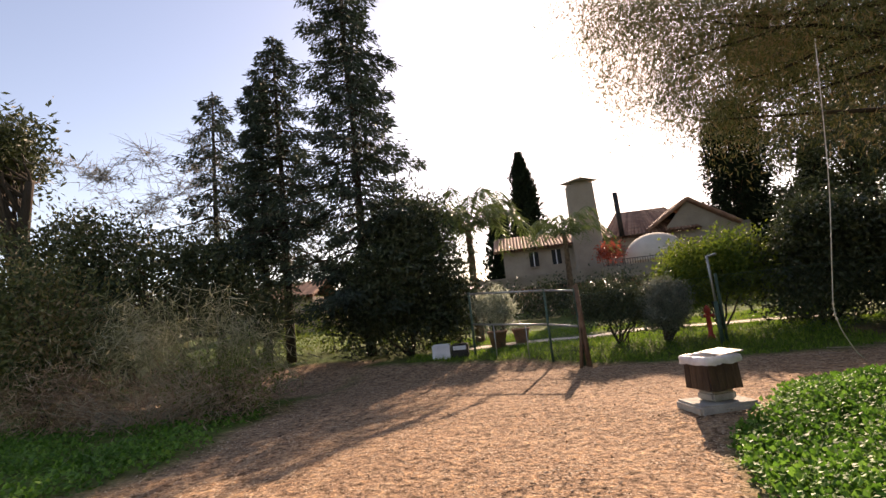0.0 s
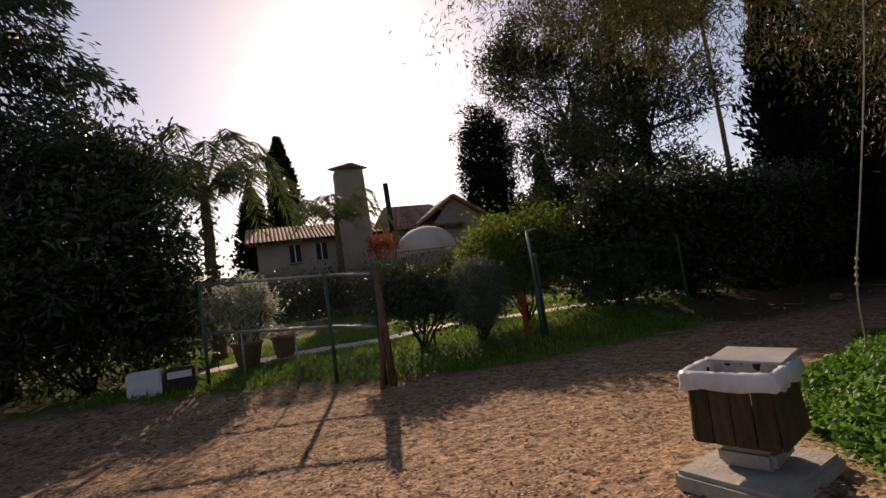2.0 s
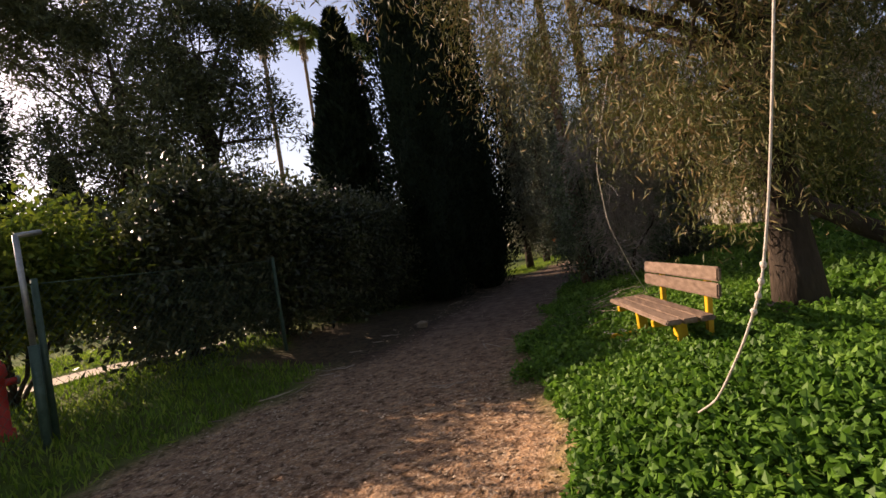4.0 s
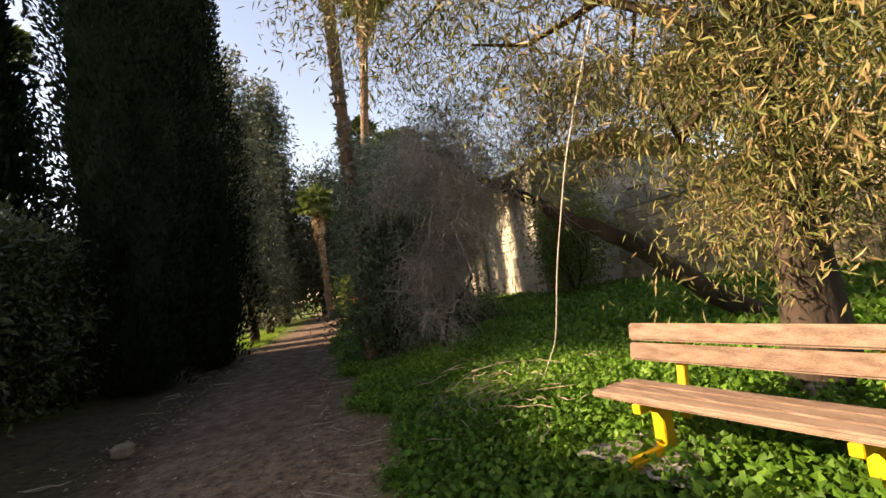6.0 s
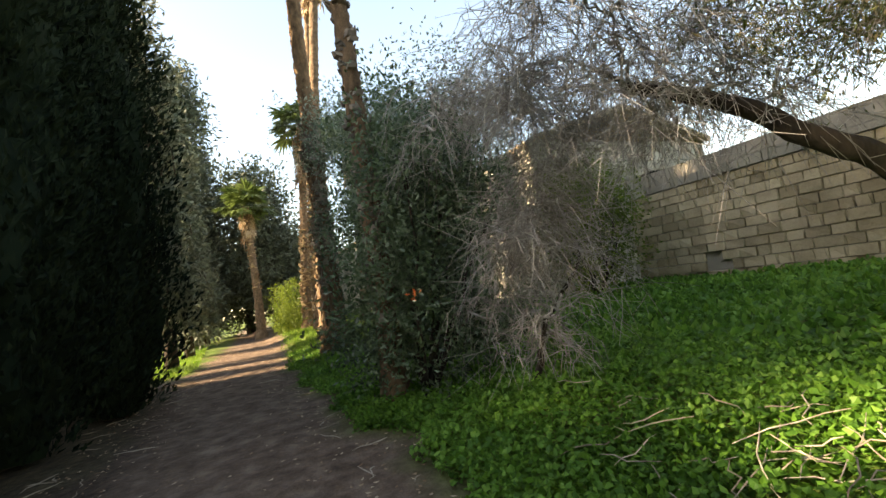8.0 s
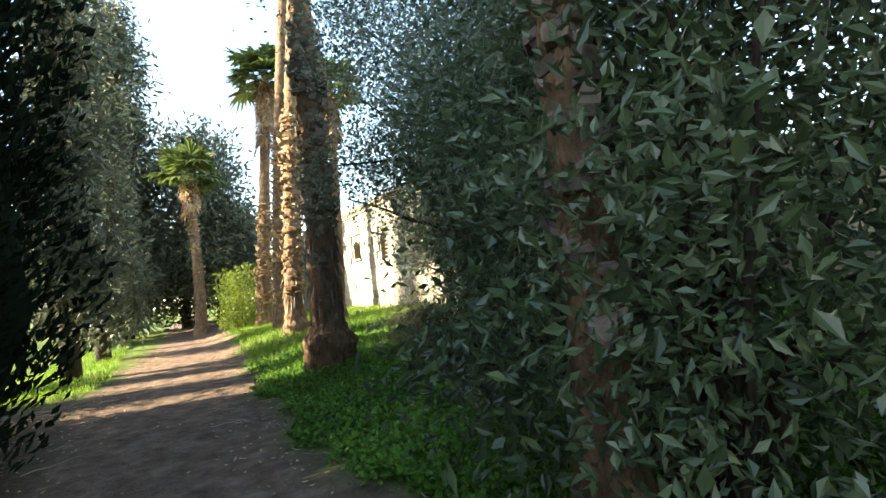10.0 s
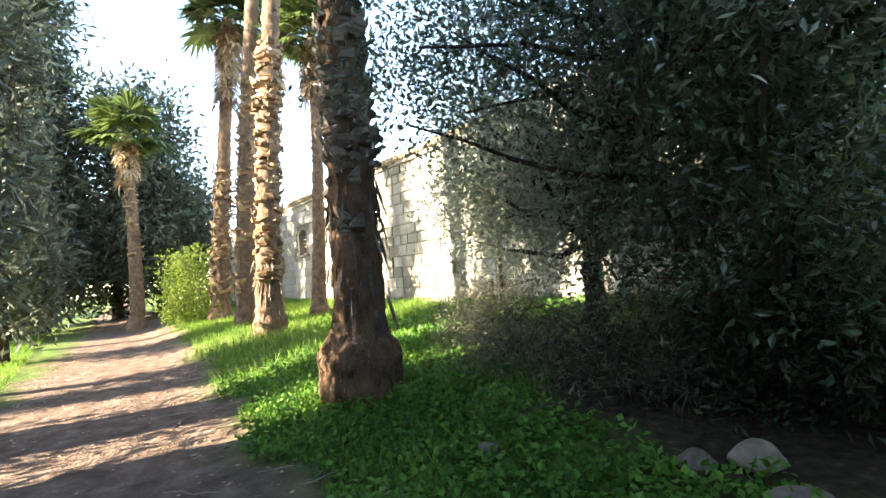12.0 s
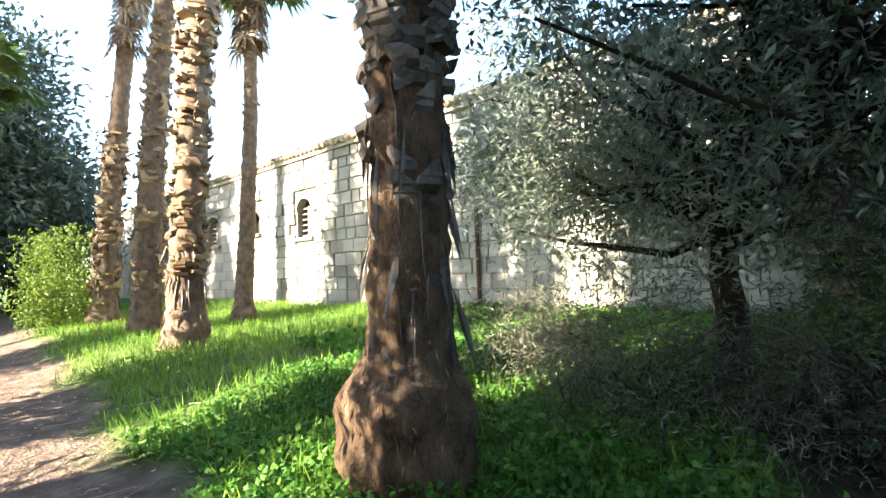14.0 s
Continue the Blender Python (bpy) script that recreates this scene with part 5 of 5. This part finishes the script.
def stone_unit(sx, sy, sz, rng, rough=.012):
    bm = bevel_box(sx, sy, sz, .018)
    for v in bm.verts:
        v.co += Vector(rng.normal(size=3) * rough)
    me = bpy.data.meshes.new("stone")
    bm.to_mesh(me)
    bm.free()
    return me


def masonry(parent, x0, x1, z0, z1, y, course, length, mat_, seed, holes, near, rough, facing=1):
    """Courses of stones on a wall that faces +y: those in the near stretch are parts, the rest one joined part."""
    rng = rng_of(seed)
    meshes = {}
    joined = []
    count, z = 0, z0
    while z < z1 - .05:
        h = min(course * rng.uniform(.85, 1.15), z1 - z)
        x = x0 - rng.uniform(0, length)
        while x < x1:
            w = length * rng.uniform(.65, 1.35)
            xa, xb = max(x, x0), min(x + w, x1)
            x += w
            if xb - xa < .06 or any(xb > hx0 and xa < hx1 and z + h > hz0 and z < hz1 for hx0, hx1, hz0, hz1 in holes):
                continue
            cx, cz = (xa + xb) / 2, z + h / 2
            sx, sz = xb - xa - .024, h - .02
            if near[0] < cx < near[1] and count < 300:
                key = (round(sx, 1), rng.integers(0, 3))
                if key not in meshes:
                    me = stone_unit(max(key[0], .1), .09, 1.0, rng, rough)
                    me.materials.append(mat_)
                    meshes[key] = me
                ob = new("stone", meshes[key])
                ob.parent = parent
                ob.location = (cx - parent.location.x, y + rng.normal() * .012 - parent.location.y, cz - parent.location.z)
                ob.scale = (sx / max(key[0], .1), 1, sz)
                count += 1
            else:
                v, f = box_vf(cx - sx / 2, y - .04, cz - sz / 2, cx + sx / 2, y + .04 + rng.normal() * .014, cz + sz / 2)
                joined.append((v - np.array(parent.location), f))
        z += h
    V, F = join(joined)
    tagged(mesh_np("stones", V, F, mat_, parent), kind="stuff")


WINS = [(31.95, 32.8, 2.75, 4.05, True), (38.6, 39.75, 2.85, 4.1, True), (35.3, 36.2, 3.1, 4.0, False), (44.5, 45.6, 2.9, 4.1, True)]


def stone_building():
    root = tagged(thing("wall_south", (24, WY - .3, .4), "long pale ashlar stone building with arched windows", "wall"), kind="structure")
    o = np.array([24, WY - .3, .4])
    # backing wall around the openings
    xs = sorted({19.4, 56.0, *[w for q in WINS for w in q[:2]]})
    pcs = []
    for xa, xb in zip(xs[:-1], xs[1:]):
        hole = [q for q in WINS if q[0] <= xa + 1e-6 and q[1] >= xb - 1e-6]
        if hole:
            pcs.append(box_vf(xa, WY - .5, .2, xb, WY - .045, hole[0][2]))
            pcs.append(box_vf(xa, WY - .5, hole[0][3], xb, WY - .045, 5.6))
        else:
            pcs.append(box_vf(xa, WY - .5, .2, xb, WY - .045, 5.6))
    pcs.append(box_vf(19.4, -9.0, .2, 19.85, WY - .5, 5.35))
    pcs.append(box_vf(19.4, -9.5, .2, 56, -9.0, 5.35))
    pcs.append(box_vf(55.6, -9.0, .2, 56, WY - .5, 5.35))
    V, F = join(pcs)
    mesh_np("mortar_wall", V - o, F, M_MORTAR, root)
    masonry(root, 19.4, 56, .3, 5.3, WY, .34, .55, M_STONE, 201, [(a - .02, b + .02, c - .02, d + .02) for a, b, c, d, _ in WINS], (25.5, 36.5), .006)
    side = []
    for zc in np.arange(.35, 5.2, .34):
        for yc in np.arange(-8.9, -2.0, .56):
            side.append(box_vf(19.33 + rb.normal() * .01, yc, zc, 19.42, yc + .54, zc + .32))
    V, F = join(side)
    tagged(mesh_np("side_stones", V - o, F, M_STONE, root), kind="stuff")
    for a, b, c, d, shut in WINS:
        wroot = tagged(thing("window_1", ((a + b) / 2, WY, c), "arched window with a weathered shutter in stone wall", "window"), kind="structure")
        w, h = b - a, d - c
        t = np.linspace(0, math.pi, 13)
        arch = [(w / 2 * math.cos(q), h * .68 + h * .32 * math.sin(q)) for q in t]
        # stone surround that rounds the top of the opening
        pcs = []
        for (x0_, z0_), (x1_, z1_) in zip(arch[:-1], arch[1:]):
            v = np.array([(x0_, 0, z0_), (x1_, 0, z1_), (x1_, 0, h + .03), (x0_, 0, h + .03), (x0_, -.3, z0_), (x1_, -.3, z1_), (x1_, -.3, h + .03), (x0_, -.3, h + .03)])
            pcs.append((v, np.array([(0, 1, 2, 3), (4, 7, 6, 5), (0, 4, 5, 1)])))
        V, F = join(pcs)
        mesh_np("arch_stone", V, F, M_STONE, wroot)
        V, F = box_vf(-w / 2 - .1, -.3, -.1, w / 2 + .1, .07, 0)
        mesh_np("window_sill", V, F, M_STONE, wroot)
        # black sheet in place of the shade inside the opening
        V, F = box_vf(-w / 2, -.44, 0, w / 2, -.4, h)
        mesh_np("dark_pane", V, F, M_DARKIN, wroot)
        if shut:
            for k in range(5):
                V, F = box_vf(-w / 2 + .02 + k * w / 2 / 5 * .95, -.2, .02, -w / 2 + .01 + (k + 1) * w / 2 / 5 * .95, -.16, h * .8)
                mesh_np("shutter_board", V, F, M_SHUTTER, wroot)
            for k in range(6):
                V, F = box_vf(.02, -.25, .05 + k * h * .14, w / 2 - .02, -.22, .1 + k * h * .14)
                mesh_np("louvre", V, F, M_SHUTTER, wroot)
    # cornice and roof edge tiles
    V, F = box_vf(19.2, WY - .55, 5.3, 56.2, WY + .12, 5.42)
    ob = mesh_np("trim", V, F, M_STONE)
    tagged(ob, "stone cornice under the building's eaves", "trim", kind="structure")
    rf = tagged(thing("roof_south", (24, WY, 5.42), "low tiled roof with a row of edge tiles", "roof"), kind="structure")
    V, F = join([tube(np.array([(xx, WY + .2, 5.5), (xx, -5.5, 6.6)]) - np.array([24, WY, 5.42]), .12, 6, cap=True) for xx in np.arange(19.2, 56, .24)])
    tagged(mesh_np("tiles", V, F, M_TILEEDGE, rf, True), kind="stuff")
    V, F = join([tube(np.array([(xx, -9.6, 5.5), (xx, -5.5, 6.6)]) - np.array([24, WY, 5.42]), .12, 5, cap=False) for xx in np.arange(19.2, 56, .24)])
    tagged(mesh_np("rear_tiles", V, F, M_TILEEDGE, rf, True), kind="stuff")
    for vx in (33.2, 36.5, 41.0):
        v_ = thing("roof_vent", (vx, WY - .5, 5.6), "small grey vent on the roof edge", "vent", "roof vents")
        pipe("stack", (0, 0, 0), (0, 0, .3), .09, M_GALV, v_)
        pipe("cowl", (0, 0, .28), (0, 0, .34), .16, M_GALV, v_)
    dp = thing("drain_pipe", (25.25, WY + .1, .6), "rusty drain pipe on the stone wall", "pipe")
    pipe("pipe", (0, 0, -.1), (0, 0, 4.9), .05, M_RUST, dp)


def terrace_wall():
    root = tagged(thing("wall_terrace", (12, -4.6, .3), "rough rubble stone terrace wall with a ledge", "wall"), kind="structure")
    o = np.array([12, -4.6, .3])
    V, F = join([box_vf(2, -5.0, .1, 18.55, -4.345, 3.3), box_vf(2, -6.2, 3.2, 18.9, -5.0, 4.0)])
    mesh_np("mortar_wall", V - o, F, M_MORTAR, root)
    masonry(root, 2, 18.55, .35, 3.25, -4.3, .24, .42, M_RUBBLE, 203, [(15.9, 16.2, .95, 1.15)], (11.0, 18.6), .016)
    V, F = join([box_vf(x, -5.05, 3.27, x + w - .02, -4.2, 3.5 + .04 * math.sin(x * 7)) for x, w in ((2 + k * .83, .83) for k in range(20))])
    mesh_np("ledge", V - o, F, M_STONE, root)["label"] = "pale capping stones"
    # near-black sheet painting the shade in the doorway between wall and building
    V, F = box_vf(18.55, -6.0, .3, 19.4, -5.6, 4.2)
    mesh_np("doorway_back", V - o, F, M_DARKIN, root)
    for k in range(3):
        V, F = box_vf(18.5, -5.3 - k * .3, .3, 19.45, -4.9 - k * .3, .75 + k * .16)
        mesh_np("door_step", V - o, F, M_RUBBLE, root)


stone_building()
terrace_wall()

# ---- rocks, litter, ground cover ----
rr = rng_of(300)


def rock(x, y, s, flat=.6, label="rounded pale stone lying in the verge"):
    bm = bmesh.new()
    bmesh.ops.create_icosphere(bm, subdivisions=3, radius=s)
    ph = rr.uniform(0, 6, 3)
    for v in bm.verts:
        c = v.co / s
        v.co *= 1 + .16 * math.sin(c.x * 3 + ph[0]) * math.sin(c.y * 3 + ph[1]) + .1 * math.sin(c.z * 5 + ph[2]) + .03 * noise.noise(c * 4)
        v.co.z *= flat
    ob = part("rock", bm, M_ROCK, None, "", None, True)
    ob.matrix_world = pose(x, y, float(hgt(x, y)) + s * flat * .7, 0, 0, rr.uniform(0, 360))
    tagged(ob, label, "rock", "verge stones")


for x, y, s in ((17.57, 4.2, .11), (17.29, 4.05, .14), (16.98, 4.4, .16), (17.12, 5.0, .08), (16.53, 4.5, .1), (18.86, 4.7, .1), (19.5, 4.75, .07), (10.6, 8.75, .14), (9.55, 5.05, .13), (6.6, 3.0, .16)):
    rock(x, y, s)


def scatter(name, n, x0, x1, y0, y1, keep, length, width, mat_, seed, label, category, bias=(0, 0, .8), spread=1.0, lift=0.0, tall=0.0, level=0.0):
    rng = rng_of(seed)
    x, y = rng.uniform(x0, x1, n), rng.uniform(y0, y1, n)
    k = rng.uniform(0, 1, n) < keep(x, y)
    x, y = x[k], y[k]
    z = hgt(x, y) + lift + rng.uniform(0, 1, len(x)) ** 1.5 * tall
    V, F = leaves(np.stack([x, y, z], -1), length, width, rng, np.asarray(bias), spread, fold=.15, level=level)
    return tagged(mesh_np(name, V, F, mat_), label, category, kind="stuff")


def patchy(x, y, s=1.0, lo=.25):
    v = np.sin(x * 1.7 * s + 1.3 * np.sin(y * 1.1 * s)) * np.sin(y * 2.1 * s + 1.7 * np.sin(x * .9 * s)) * .5 + .5
    return lo + (1 - lo) * v


def green(x, y):
    return 1 - sstep(.15, .6, dirt(x, y))


# broad-leaved ground cover on the bank and in the clearing's corner
scatter("ground_cover", 240000, 2.5, 24, 2.2, 6.4, lambda x, y: green(x, y) * patchy(x, y, 1, .45) * (.35 + .65 * sstep(26, 12, x)), .054, .054, M_GROUNDLEAF, 301, "lush low broad-leaved green ground cover", "ground cover", (0, 0, .35), .9, .01, .16, level=.6)
scatter("ground_cover", 60000, 3, 26, -4.2, 2.4, lambda x, y: green(x, y) * patchy(x, y, .8, .5), .11, .1, M_GROUNDLEAF, 302, "green ground cover up to the stone walls", "ground cover", (0, 0, .5), .9, .01, .15, level=.6)
scatter("ground_cover", 84000, .2, 5.5, -1.5, 5.8, lambda x, y: green(x, y) * patchy(x, y, 1.3, .4), .056, .052, M_GROUNDLEAF, 303, "green weeds beside the litter bin", "ground cover", (0, 0, .4), .9, .01, .16, level=.6)
scatter("ground_cover", 26000, -12, -5, .2, 6.2, lambda x, y: green(x, y) * patchy(x, y, .9, .1), .07, .06, M_GROUNDLEAF, 304, "green weeds at the foot of dry brush", "ground cover", (0, 0, .4), .9, .01, .16, level=.6)
scatter("lawn_grass", 46000, 19, 44, -1.9, 5.8, lambda x, y: green(x, y) * patchy(x, y, .6, .5), .22, .014, M_GRASS, 305, "bright sunlit grass below the stone building", "grass", (0, 0, 1.6), .6)
scatter("verge_grass", 26000, 8, 44, 8.2, 10.2, lambda x, y: green(x, y) * patchy(x, y, .6, .4), .16, .014, M_GRASS, 306, "short grass along the far verge", "grass", (0, 0, 1.6), .7)
scatter("garden_grass", 36000, -4.5, 9.5, 9.0, 16, lambda x, y: green(x, y) * sstep(.5, .7, np.abs(y - (13.5 + .35 * np.sin(x * .5) - .02 * x))), .12, .02, M_GRASS, 307, "sunlit garden lawn behind the fence", "grass", (0, 0, 1.5), .7)
scatter("leaf_litter", 60000, -6, 6.5, -4, 10.8, lambda x, y: dirt(x, y) * patchy(x, y, 1.5, .2), .04, .026, M_LITTER, 308, "dry leaves and pale stones strewn on the earth", "leaf litter", (0, 0, .02), np.array([1, 1, .12]), .006, level=.9)
scatter("leaf_litter", 5000, 5, 34, 5, 9.2, lambda x, y: dirt(x, y) * (1 - .85 * sstep(1.2, .4, np.abs(y - path_mid(x)))), .05, .03, M_LITTER, 309, "dry leaves along the edges of the track", "leaf litter", (0, 0, .02), np.array([1, 1, .12]), .006, level=.9)
pcs = []
for k in range(260):
    x, y = rr.uniform(5, 26), rr.uniform(4.6, 9.4)
    if abs(y - float(path_mid(x))) < .8:
        continue
    L, a = rr.uniform(.12, .6), rr.uniform(0, 6.28)
    q = np.linspace(-.5, .5, 5)
    px, py = x + np.cos(a) * L * q + rr.normal(size=5) * .015, y + np.sin(a) * L * q + rr.normal(size=5) * .015
    pcs.append(tube(np.stack([px, py, hgt(px, py) + .015 + rr.uniform(0, .02, 5)], -1), [.003, .006, .006, .005, .002], 4, cap=False))
for k in range(90):
    x, y = rr.normal(9.0, .9), rr.normal(4.6, .4)
    L, a = rr.uniform(.15, .7), rr.uniform(0, 6.28)
    q = np.linspace(-.5, .5, 5)
    px, py = x + np.cos(a) * L * q + rr.normal(size=5) * .02, y + np.sin(a) * L * q + rr.normal(size=5) * .02
    pcs.append(tube(np.stack([px, py, hgt(px, py) + rr.uniform(.08, .2) + rr.uniform(0, .04, 5)], -1), [.002, .005, .005, .004, .002], 4, cap=False))
V, F = join(pcs)
tagged(mesh_np("fallen_twigs", V, F, M_BRANCHLITTER), "thin fallen twigs along the track", "twigs", kind="stuff")
# land beyond: a dark line of far trees closing the view
for k, (bx0, by0, n, ex, ey) in enumerate(((-60, 62, 60, 100, 4), (70, 10, 40, 4, 60), (-40, 20, 30, 4, 40), (20, -30, 40, 60, 4), (-20, -26, 26, 36, 4))):
    rb2 = rng_of(400 + k)
    blobs = [(rb2.uniform(0, ex), rb2.uniform(0, ey), rb2.uniform(1, 3.5), rb2.uniform(2, 4), rb2.uniform(2, 4), rb2.uniform(2, 4)) for _ in range(n)]
    (V, F), C = crown_vf(blobs, n * 16, 10, .8, 1.1, .6, 400 + k)
    ob = mesh_np("far_woods", V + np.array([bx0, by0, .5]), F, M_PINE)
    tagged(ob, "far belt of dark green trees", "woods", kind="stuff")
